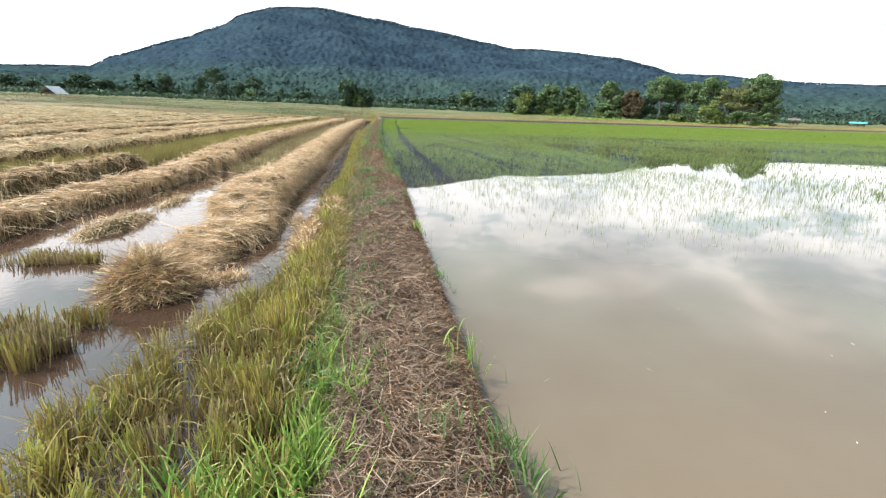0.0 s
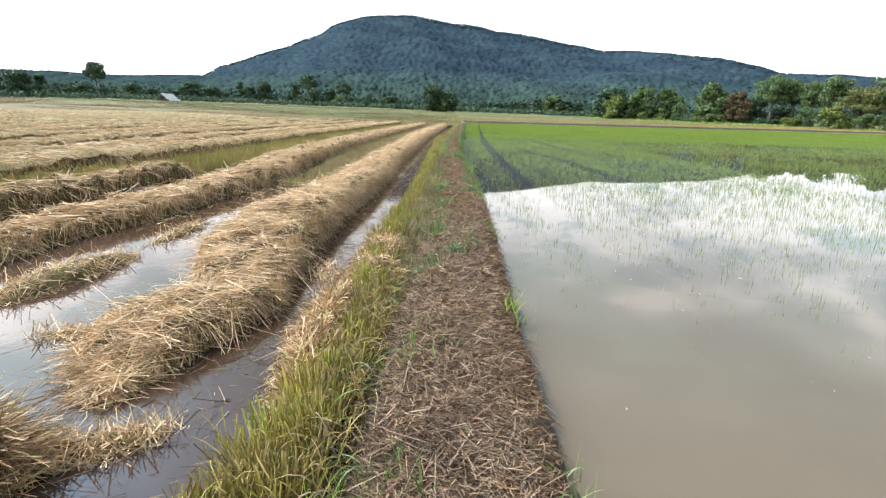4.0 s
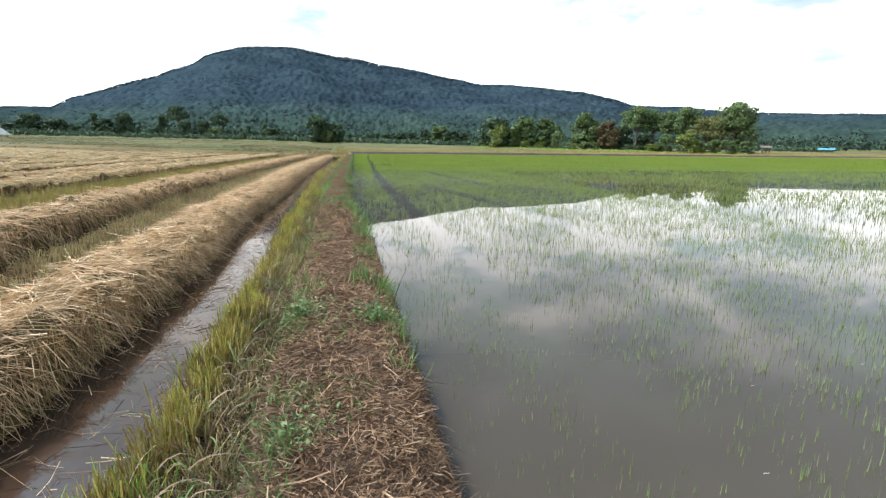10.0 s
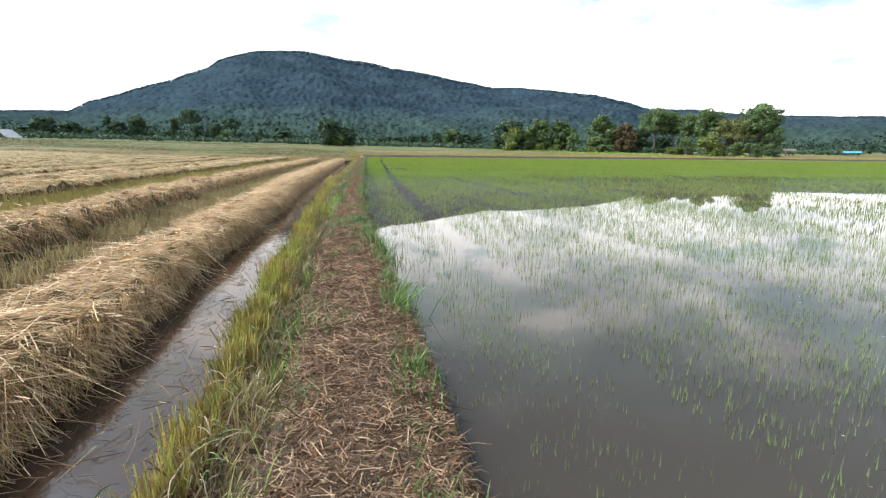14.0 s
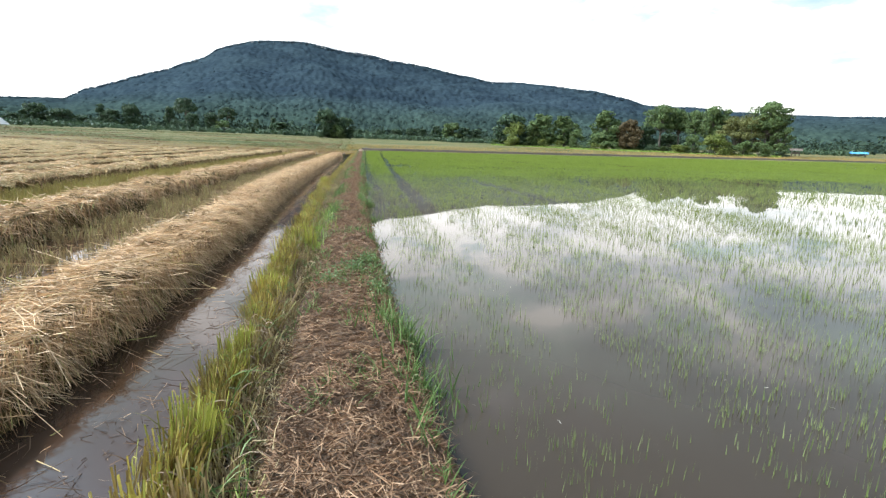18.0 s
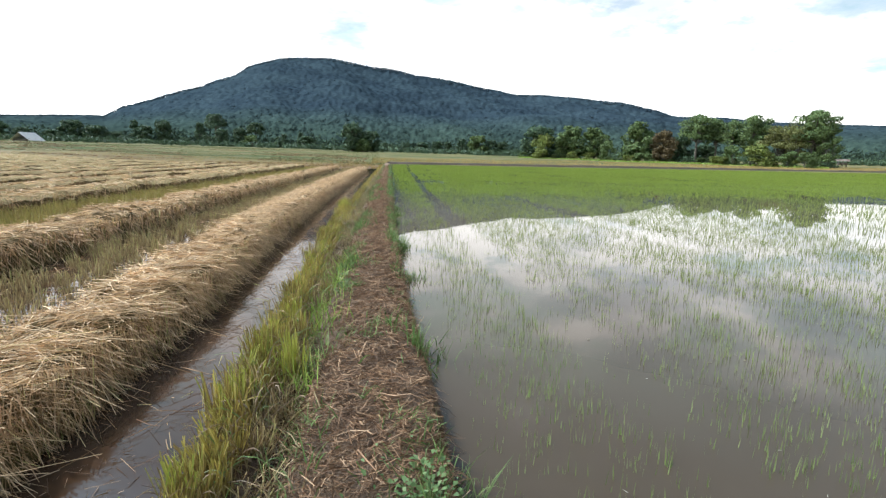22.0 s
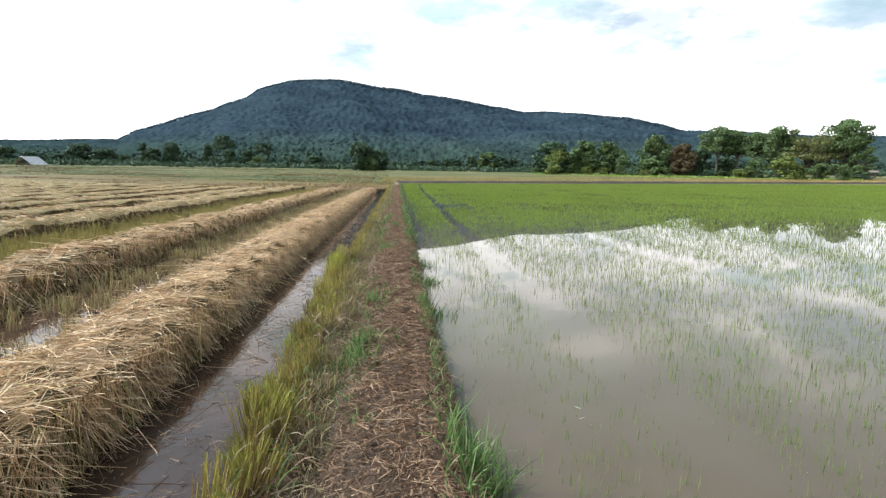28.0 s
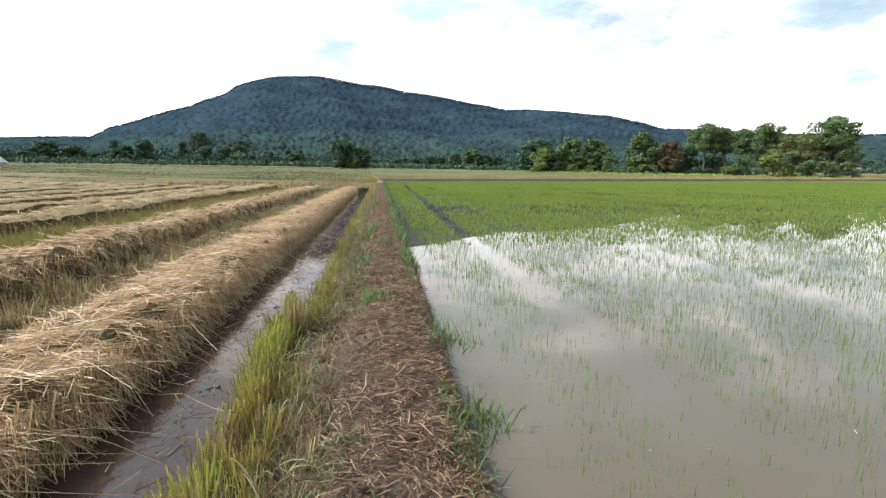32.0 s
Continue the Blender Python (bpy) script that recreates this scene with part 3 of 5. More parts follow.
# tree crowns: a dome with a ring of shoulders and a skirt each
DOME_F = np.array([(0, 1 + i, 1 + (i + 1) % 5) for i in range(5)] + [(1 + i, 6 + i, 6 + (i + 1) % 5) for i in range(5)] + [(1 + i, 6 + (i + 1) % 5, 1 + (i + 1) % 5) for i in range(5)])


def domes(p, size, tall):
    m = len(p)
    a = np.arange(5) * 2 * np.pi / 5
    ring = np.concatenate([[(0, 0, 1.0)], np.stack([0.72 * np.cos(a), 0.72 * np.sin(a), 0 * a + 0.66], -1), np.stack([np.cos(a), np.sin(a), 0 * a - 0.35], -1)])
    v = ring[None] * (1 + 0.10 * rng.normal(size=(m, 11, 1))) * size[:, None, None]
    t = rng.uniform(0, 6.28, m)
    c, s = np.cos(t)[:, None], np.sin(t)[:, None]
    v = np.stack([v[..., 0] * c - v[..., 1] * s, v[..., 0] * s + v[..., 1] * c, v[..., 2] * tall[:, None]], -1)
    return (p[:, None] + v).reshape(-1, 3), (DOME_F[None] + 11 * np.arange(m)[:, None, None]).reshape(-1, 3)


n = 4400
ha, hd = rng.uniform(-47, 57, n), np.where(rng.uniform(size=n) < 0.72, rng.uniform(2455, 2512, n), np.sqrt(rng.uniform(1300.0**2, 2450.0**2, n)))
hs = np.minimum(rng.gamma(6, 0.62, n) + 1.6, 9.0) * np.clip(hd / 1900, 0.75, 1)
hs = np.where(hd > 2440, np.minimum(hs, 3.6), np.minimum(hs, 5.0))
hp = np.stack([hd * np.sin(np.radians(ha)), hd * np.cos(np.radians(ha)) + 20, hill_height(ha, hd) + hs * np.where(hd > 2440, 0.45, 0.15)], -1)
v, f = domes(hp, hs, np.where(hd > 2440, rng.uniform(0.7, 1.4, n), rng.uniform(0.30, 0.65, n)))
canopy = part("hill_forest", mesh_np("hill_forest", v, f, M_HILL_HAZED, True))
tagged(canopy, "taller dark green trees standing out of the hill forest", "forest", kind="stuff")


# ---- trees ----
def trunk_mesh(points, radii, sides=7):
    """A tapered tube along points."""
    p = np.asarray(points, float)
    a = np.linspace(0, 2 * np.pi, sides, endpoint=False)
    t = unit(np.gradient(p, axis=0))
    u = unit(np.cross(t, [0.31, 0.95, 0.05]))
    w = np.cross(t, u)
    v = p[:, None] + (np.cos(a)[None, :, None] * u[:, None] + np.sin(a)[None, :, None] * w[:, None]) * np.asarray(radii)[:, None, None]
    f = [(i * sides + j, i * sides + (j + 1) % sides, (i + 1) * sides + (j + 1) % sides, (i + 1) * sides + j) for i in range(len(p) - 1) for j in range(sides)]
    return v.reshape(-1, 3), np.array(f)


def leaf_cloud(centers, radius, flat, count, size):
    """Leaf sprays on the shells of clumps."""
    m = len(centers)
    per = np.repeat(np.arange(m), count)
    d = unit(rng.normal(size=(len(per), 3)))
    rr = rng.uniform(0.55, 1.05, (len(per), 1))
    p = centers[per] + d * rr * radius[per][:, None] * np.array([1, 1, flat])
    nrm = unit(d + 0.6 * rng.normal(size=d.shape))
    u = unit(np.cross(nrm, rng.normal(size=d.shape)))
    w = np.cross(nrm, u)
    s = (size * rng.uniform(0.6, 1.3, len(per)))[:, None]
    v = np.stack([p - u * s, p - w * s * 0.55, p + u * s, p + w * s * 0.55], 1).reshape(-1, 3)
    return v, np.arange(len(per) * 4).reshape(-1, 4)


def make_tree(name, style, mat, seed):
    """A tree 10 m high: trunk with limbs, and a crown of leaf sprays in clumps."""
    r = np.random.default_rng(seed)
    tree = thing(name, "", "tree")
    if style == "umbrella":
        # flat pads of foliage on long limbs, the widest near the top
        k0, lo, flat, per, size = 30, 0.50, 0.46, 150, 0.24
        h = np.concatenate([[0.93, 0.90, 0.86], r.uniform(lo, 0.9, k0 - 3)])
        a, q = r.uniform(0, 2 * np.pi, k0), np.concatenate([[0.3, 0.7, 1.0], r.uniform(0.0, 1.0, k0 - 3) ** 0.6 * 2.8])
        c = np.stack([np.cos(a) * q, np.sin(a) * q, 10 * h], -1)
        rad = r.uniform(1.1, 1.8, k0)
    elif style == "tiered":
        # pads all the way down the trunk
        k0, lo, flat, per, size = 38, 0.16, 0.50, 150, 0.24
        h = np.concatenate([[0.94, 0.9], r.uniform(lo, 0.88, k0 - 2)])
        a, q = r.uniform(0, 2 * np.pi, k0), r.uniform(0.15, 1.0, k0) ** 0.6 * (2.1 + 1.7 * np.sin(h * 9.0) ** 2)
        c = np.stack([np.cos(a) * q, np.sin(a) * q, 10 * h], -1)
        rad = r.uniform(1.0, 1.7, k0)
    else:
        k0, lo, spread, flat, rmin, rmax, per, size = {"round": (62, 0.08, 3.7, 0.75, 0.8, 1.5, 100, 0.34), "dense": (62, 0.08, 3.7, 0.75, 0.9, 1.6, 66, 0.42), "tall": (34, 0.06, 2.5, 0.95, 0.8, 1.4, 110, 0.34), "lone": (30, 0.55, 3.6, 0.6, 0.9, 1.5, 130, 0.27)}.get(style, (26, 0.10, 4.0, 0.8, 1.2, 2.1, 80, 0.42))
        c = []
        while len(c) < k0:
            q = r.uniform(-1, 1, 3)
            if np.hypot(q[0], q[1]) > 1:
                continue
            h = (q[2] + 1) / 2
            wide = np.sqrt(max(0.08, 1 - (1.5 * h - 0.6) ** 2))
            c.append((q[0] * spread * wide, q[1] * spread * wide, 10 * (lo + (0.93 - lo) * h)))
        c, rad = np.array(c), r.uniform(rmin, rmax, k0)
    h0 = 10 * lo
    lean = r.normal(size=2) * 0.3
    sets = [trunk_mesh([(0, 0, -0.4), (0.1 * lean[0], 0.1 * lean[1], h0 * 0.5), (lean[0] * 0.6, lean[1] * 0.6, h0 + 1.0), (lean[0], lean[1], h0 + 2.6)], [0.30, 0.23, 0.17, 0.08])]
    for q in c if style in ("umbrella", "tiered") else c[: k0 // 4]:
        b = np.array([lean[0] * 0.5, lean[1] * 0.5, min(h0 * r.uniform(0.75, 1.2), q[2] * 0.8)])
        sets.append(trunk_mesh([b, b * 0.45 + q * 0.55 + (0, 0, -0.25), q], [0.11, 0.07, 0.03], 5))
    v, f = joined(*sets)
    part("trunk", mesh_np("trunk", v, f, M_BARK, True), tree)
    v, f = leaf_cloud(c, rad, flat, per, size)
    spans[name + style + mat.name] = 2 * float(np.quantile(np.abs(v[:, 0]), 0.985))
    part("crown", mesh_np("crown", v, f, mat), tree)
    return tree


KINDS = {"lone": ("lone", M_LEAF_DARK), "flat": ("umbrella", M_LEAF), "flat2": ("umbrella", M_LEAF), "tiered": ("tiered", M_LEAF), "round": ("round", M_LEAF), "dark": ("dense", M_LEAF_DARK), "light": ("bush", M_LEAF_LIGHT),
         "rust": ("round", M_LEAF_RED), "olive": ("tiered", M_LEAF_OLIVE), "tall": ("tall", M_LEAF_DARK), "bush": ("bush", M_LEAF), "darkbush": ("bush", M_LEAF_DARK)}
LABELS = {"lone": "single tall tree with a domed dark crown on a bare trunk", "flat": "tall spreading tree with layered flat green crown", "flat2": "tall tree with bare lower trunk and flat-topped crown", "round": "broad green tree with a rounded crown",
          "tiered": "tall tree with flat green foliage in many tiers", "dark": "dark green dense round-crowned tree at the field edge", "light": "yellow-green bush at the field edge", "rust": "broad tree with rust-brown foliage",
          "olive": "broad olive-green tree with tiered foliage", "tall": "slim dark green tree in the tree line", "bush": "green bush below the trees", "darkbush": "dark green thicket bush in the tree line"}
models, spans = {}, {}


def plant(kind, bearing, dist, height, width):
    """A tree at a bearing and distance from the middle of the walk, with its height and the width of its crown."""
    x, y = dist * math.sin(radians(bearing)), 28.6 + dist * math.cos(radians(bearing))
    m = Matrix.Translation((x, y, float(land(x, y)) - 0.1)) @ Matrix.Rotation(rng.uniform(0, 6.28), 4, "Z")
    low = "bush" if "bush" in kind or kind == "light" else "tree"
    style, mat = KINDS[kind]
    if kind not in models:
        models[kind] = make_tree(low, style, mat, 61 + len(models))
        ob = models[kind]
        ob.matrix_basis = m
    else:
        ob = copy_thing(models[kind], m)
    s, w = height / 10, width / spans[low + style + mat.name]
    ob.scale = (w, w, s)
    tagged(ob, LABELS[kind], low, "trees round the fields")


# trees round the fields: kind, bearing, distance, height, width
for row in (("light", 19.7, 186, 8.7, 7.0), ("dark", 19.3, 196, 12.2, 13.0), ("round", 22.6, 192, 12.3, 11.5), ("round", 25.3, 194, 11.7, 11.0),
            ("light", 23.0, 180, 2.9, 3.5), ("bush", 26.8, 184, 6.5, 5.3), ("round", 29.9, 182, 13.6, 11.5), ("rust", 32.5, 180, 10.6, 8.0),
            ("dark", 34.1, 186, 9.4, 7.0), ("flat", 35.6, 178, 15.8, 10.0), ("flat2", 37.4, 182, 14.7, 8.5), ("flat2", 38.9, 180, 14.3, 7.6),
            ("flat", 40.6, 176, 15.3, 8.4), ("tiered", 40.9, 178, 12.7, 10.0), ("olive", 42.8, 172, 12.4, 10.0), ("olive", 44.1, 168, 11.4, 7.0),
            ("flat2", 45.4, 168, 15.8, 10.6), ("tiered", 45.9, 170, 12.4, 8.5), ("tiered", 46.9, 166, 10.0, 6.4)):
    plant(*row)
for row in (("bush", 39.0, 166, 5.8, 5.0), ("light", 41.3, 160, 6.0, 7.6), ("bush", 43.8, 160, 4.3, 4.6), ("bush", 42.7, 162, 3.0, 4.0), ("light", 37.8, 164, 2.6, 4.5),
            ("bush", 45.2, 158, 4.0, 5.0), ("dark", 36.4, 190, 6.5, 7.5), ("dark", 33.2, 192, 7.5, 6.5), ("bush", 31.0, 176, 3.2, 4.0), ("light", 29.0, 174, 2.4, 3.2),
            ("dark", -2.3, 205, 11.6, 8.9), ("dark", -0.4, 207, 8.8, 9.2), ("round", -1.0, 203, 5.5, 6.0)):
    plant(*row)
for row in (("dark", -28.7, 290, 10.2, 10.6), ("dark", -26.8, 285, 8.0, 10.2), ("dark", -30.2, 300, 5.6, 7.0), ("tall", -23.6, 330, 12.6, 5.8),
            ("dark", -22.8, 325, 10.1, 9.0), ("dark", -21.2, 325, 13.5, 9.0), ("tall", -17.9, 310, 12.6, 5.6), ("lone", -16.4, 345, 20.0, 14.1),
            ("darkbush", -17.2, 290, 5.6, 11.1), ("dark", -15.9, 300, 9.7, 7.8), ("dark", -14.1, 305, 10.7, 7.5), ("lone", -12.5, 305, 14.2, 9.8),
            ("bush", -13.0, 280, 6.3, 8.3), ("darkbush", -10.1, 290, 6.4, 6.1), ("tall", -9.6, 300, 8.1, 4.9), ("tall", -7.9, 300, 9.4, 4.6),
            ("dark", -7.2, 290, 7.2, 9.8), ("darkbush", -5.5, 280, 3.5, 5.5)):
    plant(*row)
for row in (("dark", 5.7, 295, 6.0, 7.1), ("dark", 7.4, 295, 6.9, 7.1), ("dark", 8.6, 295, 6.6, 6.2), ("tall", 10.3, 290, 8.4, 7.2), ("round", 12.1, 290, 10.6, 12.8),
            ("dark", 13.6, 291, 8.4, 8.0), ("dark", 14.9, 291, 7.6, 7.6), ("darkbush", 16.4, 286, 3.4, 7.2), ("dark", 3.8, 300, 5.6, 6.5), ("darkbush", 2.4, 290, 4.5, 7.0), ("dark", 1.4, 300, 5.4, 5.5)):
    plant(*row)
for row in (("dark", -43.1, 271, 11.2, 10.0), ("tall", -41.5, 281, 9.9, 6.4), ("darkbush", -41.0, 271, 5.3, 6.0), ("darkbush", -39.1, 300, 7.7, 6.6), ("dark", -38.1, 290, 7.4, 8.2),
            ("lone", -36.7, 330, 20.0, 12.4), ("darkbush", -35.6, 289, 5.3, 6.0), ("dark", -33.9, 309, 8.8, 10.8), ("darkbush", -34.9, 279, 4.1, 6.5), ("dark", -32.3, 299, 6.2, 6.5),
            ("dark", -45.0, 280, 10.0, 11.0), ("dark", -25.2, 320, 6.0, 6.5), ("darkbush", -19.4, 300, 4.4, 7.0), ("darkbush", -24.6, 300, 3.8, 8.0)):
    plant(*row)

# understory along the eastern trees
for i in range(20):
    b = 17.6 + 29.4 * i / 19 + rng.uniform(-0.5, 0.5)
    plant(("bush", "light", "bush", "darkbush")[i % 4], b, np.interp(b, [17, 47], [190, 162]) + rng.uniform(-2, 8), rng.uniform(1.3, 2.8), rng.uniform(3.0, 5.5))
n = 9000
ba = rng.uniform(17, 47, n)
bd = np.interp(ba, [17, 29, 47], [186, 166, 156]) + rng.gamma(2.0, 4.0, n)
x, y = bd * np.sin(np.radians(ba)), 28.6 + bd * np.cos(np.radians(ba))
c, s = headings(n)
v, f = strands(np.stack([x, y, land(x, y) - 0.05], -1), unit(np.stack([c * 0.5, s * 0.5, np.ones(n)], -1)), rng.uniform(0.4, 1.3, n) * (0.55 + 0.45 * (fbm(x, y, 95, 3, 0.05) > 0)), rng.uniform(0.12, 0.3, n), 0.4, 2, 0.2)
tagged(part("bank_grass", mesh_np("bank_grass", v, f, M_LUSH)), "tall bright green grass on the bank below the trees", "grass", kind="stuff")

# distant woods between the tree line and the foot of the hill
n = 4600
wa, wd = rng.uniform(-48, 58, n), rng.uniform(345, 950, n)
wx, wy = wd * np.sin(np.radians(wa)), wd * np.cos(np.radians(wa)) + 28
ws = rng.gamma(6, 0.38, n) + 1.0
v, f = leaf_cloud(np.stack([wx, wy, land(wx, wy) + ws * 0.9 + rng.uniform(0, 2.2, n)], -1), ws, 1.1, 15, 1.15)
tagged(part("distant_woods", mesh_np("distant_woods", v, f, M_WOODS)), "dense dark woods on the plain below the hill", "woods", kind="stuff")
n = 3600
wa, wd = rng.uniform(-47, 57, n), np.sqrt(rng.uniform(900.0**2, 1500.0**2, n)) + rng.normal(0, 60, n)
wx, wy = wd * np.sin(np.radians(wa)), wd * np.cos(np.radians(wa)) + 20
ws = np.minimum(rng.gamma(6, 0.42, n) + 1.4, 6.0)
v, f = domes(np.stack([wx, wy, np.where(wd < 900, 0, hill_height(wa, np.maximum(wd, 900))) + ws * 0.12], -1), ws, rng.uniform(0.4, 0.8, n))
tagged(part("foothill_woods", mesh_np("foothill_woods", v, f, M_HILL_HAZED, True)), "mixed green woods on the foot of the hill", "woods", kind="stuff")
n = 1500
wa, wd = rng.uniform(-48, 52, n), rng.uniform(235, 345, n)
wa = np.where((wa > 17) & (wd < 260), wa - 30, wa)
wx, wy = wd * np.sin(np.radians(wa)), wd * np.cos(np.radians(wa)) + 28
v, f = leaf_cloud(np.stack([wx, wy, land(wx, wy) + 0.8], -1), rng.uniform(0.8, 2.6, n), 0.85, 30, 0.6)
tagged(part("hedge_scrub", mesh_np("hedge_scrub", v, f, M_LEAF_DARK)), "low green scrub at the edge of the fields", "scrub", kind="stuff")


# ---- hut and far roofs ----
def box(cx, cy, cz, sx, sy, sz):
    q = np.array([(x, y, z) for z in (-1, 1) for y in (-1, 1) for x in (-1, 1)], float) * 0.5 * (sx, sy, sz) + (cx, cy, cz)
    return q, np.array([(0, 2, 3, 1), (4, 5, 7, 6), (0, 1, 5, 4), (2, 6, 7, 3), (0, 4, 6, 2), (1, 3, 7, 5)])


def corrugated(w, l, amp=0.05, n=60):
    """A ribbed sheet, w along x and l along y, with a little thickness."""
    x = np.linspace(-w / 2, w / 2, n)
    z = amp * np.sin(np.arange(n) * np.pi / 2)
    v = np.array([(a, y, b + t) for t in (0, 0.02) for y in (-l / 2, l / 2) for a, b in zip(x, z)])
    f = []
    for t in (0, 2 * n):
        f += [(t + i, t + i + 1, t + n + i + 1, t + n + i) for i in range(n - 1)]
    f += [(i, i + 1, 2 * n + i + 1, 2 * n + i) for i in range(n - 1)] + [(n + i, n + i + 1, 3 * n + i + 1, 3 * n + i) for i in range(n - 1)]
    return v, np.array(f)


def field_hut(name, label, x, y, turn, w, d, h, roof_mat, slope=20):
    hut = thing(name, label, "hut")
    for i, (a, b) in enumerate(((-1, -1), (0, -1), (1, -1), (-1, 1), (0, 1), (1, 1))):
        v, f = box(a * (w / 2 - 0.3), b * (d / 2 - 0.3), h / 2, 0.18, 0.18, h)
        part("post", mesh_np("post", v, f, M_WOOD), hut)
    v, f = box(0, 0, 0.7, w - 0.5, d - 0.5, 0.12)
    part("floor_deck", mesh_np("floor_deck", v, f, M_WOOD), hut)
    for b in (-1, 1):
        m = 9
        for i in range(m):
            v, f = box(-w / 2 + 0.4 + (w - 0.8) * (i + 0.5) / m, b * (d / 2 - 0.32), 0.76 + (h - 1.0) / 2, (w - 0.8) / m - 0.03, 0.05, h - 1.0)
            part("wall_board", mesh_np("wall_board", v, f, M_WOOD), hut)
    for a in (-1, 1):
        m = 8
        for i in range(m):
            v, f = box(a * (w / 2 - 0.32), -d / 2 + 0.4 + (d - 0.8) * (i + 0.5) / m, 0.76 + (h - 0.9) / 2, 0.05, (d - 0.8) / m - 0.03, h - 0.9)
            part("wall_board", mesh_np("wall_board", v, f, M_WOOD), hut)
    for s in (-1, 1):
        v, f = corrugated(w + 1.0, d / 2 / math.cos(radians(slope)) + 0.6)
        rot = np.array(Matrix.Rotation(radians(-slope * s), 3, "X"))
        v = v @ rot.T + (0, s * (d / 4 + 0.15), h + 0.55)
        part("roof", mesh_np("roof", v, f, roof_mat), hut)
    v, f = box(0, 0, h + 0.55 + d / 4 * math.tan(radians(slope)) + 0.06, w + 1.0, 0.3, 0.05)
    part("ridge_cap", mesh_np("ridge_cap", v, f, roof_mat), hut)
    hut.matrix_basis = pose(x, y, float(land(x, y)) - 0.05, 0, 0, turn)


field_hut("field_hut", "small wooden field hut with a pale tin roof", -100.0, 187.0, 80, 5.0, 5.2, 1.3, M_TIN, 37)
field_hut("field_shed", "small shed with a rusty tin roof beyond the paddy", 163, 178, -40, 3, 3, 1.7, M_RUSTY)
field_hut("blue_shed", "long low shed with a bright blue roof", 196, 182, -44, 4.8, 3.6, 1.2, M_BLUE, 14)


# ---- straw windrows ----
def windrow_height(u, y, h, seed):
    prof = np.clip(1 - np.abs(u) ** np.where(u > 0, 9.0, 4.0), 0, 1) ** 0.55
    return h * prof * (1 + (0.17 * fbm(u * 0.6, y, seed + 2, 2, 2.6) if seed < 120 else 0) + 0.16 * fbm(u * 0.5, y, seed, 4, 0.35) + 0.23 * fbm(u, y, seed + 1, 3, 1.3))


def windrow(label, xc, hw, h, y0, y1, dens, seed, wander=0.10, full_to=46.0, thick=0.0065, head=None):
    """One long swath of cut straw heaped on the stubble."""
    row = thing("straw_windrow", label, "straw windrow", "straw windrows in the field")
    fine = hw < 0.65
    ys = np.concatenate([np.arange(y0, min(y1, 50), 0.12 if fine else 0.25), np.arange(50, y1, 0.5 if fine else 0.8) if y1 > 50 else []])
    us = np.linspace(-1, 1, 25 if fine else 15)
    U, Y = np.meshgrid(us, ys, indexing="ij")
    if head is None:
        head = ([0, 1], [0, 0], [1, 1], [1, 1])
    off, wide, tall = (lambda y, q=q: np.interp(y, head[0], q) for q in head[1:])
    ends = lambda y: np.clip(np.minimum(y - y0, y1 - y) / 0.85, 0.02, 1) ** 0.6
    mid = lambda y: xc + off(y) + bend(y) + wander * fbm(0 * y, y, seed + 5, 3, 0.09)
    half = lambda y: wide(y) * hw * (1 + 0.10 * fbm(0 * y + 9, y, seed + 6, 3, 0.25) + 0.08 * fbm(0 * y + 4, y, seed + 8, 2, 1.1))
    Z = windrow_height(U, Y, h, seed) * ends(Y) * tall(Y) - 0.05
    X = mid(Y) + U * half(Y) * (0.35 + 0.65 * ends(Y))
    # core and near-row mat carry the shade of gaps and flanks as colour
    part("core", mesh_np("core", np.stack([X, Y, Z - 0.02], -1), grid_faces(len(us), len(ys)), M_CORE_SHADE if fine else M_CORE_HALF_SHADE, True), row)
    k = np.abs(us) < 0.90
    part("straw_mat", mesh_np("straw_mat", np.stack([X[k] + 0.02 * np.sign(U[k]), Y[k], Z[k] + 0.004], -1), grid_faces(int(k.sum()), len(ys)), M_CORE_HALF_SHADE if fine else M_CORE_TAN, True), row, "pale matted straw on top")

    def spots(n, lo, hi, right=None):
        """Places over the row, thinner further off: (u, y)."""
        y = y0 + (y1 - y0) * rng.uniform(0, 1, int(n * 3))
        y = y[rng.uniform(size=len(y)) < np.where(y < full_to, 1, np.clip(full_to / y, 0, 1) ** 2.2)][: int(n)]
        u = rng.uniform(lo, hi, len(y))
        return (u if right is None else np.where(rng.uniform(size=len(y)) < right, u, -u)), y

    def lay(u, y):
        return np.stack([mid(y) + u * half(y) * (0.35 + 0.65 * ends(y)), y, windrow_height(u, y, h, seed) * ends(y) * tall(y) - 0.05], -1)

    # straw lies in locks that share a direction
    many = 8 if fine else 4
    u, y = spots(dens * (y1 - y0) * hw * 2 / many, -1, 1)
    p = lay(u, y)
    a = 0.50 + 0.9 * fbm(p[:, 0], p[:, 1], seed + 7, 3, 0.9) + rng.normal(0, 0.75, len(p)) + np.where(rng.uniform(size=len(p)) < 0.25, 1.6, 0)
    lift = rng.uniform(0.0, 0.035, len(p))
    k = np.repeat(np.arange(len(p)), many)
    a = a[k] + rng.normal(0, 0.50, len(k))
    uk = np.clip(u[k] + rng.normal(0, 0.06, len(k)), -1, 1)
    p = lay(uk, np.clip(y[k] + rng.normal(0, 0.035, len(k)), y0, y1))
    d = unit(np.stack([np.cos(a), np.sin(a), rng.normal(0.02, 0.08 if fine else 0.04, len(k)) - 1.1 * np.sign(uk) * np.abs(uk) ** 8 * np.cos(a)], -1))
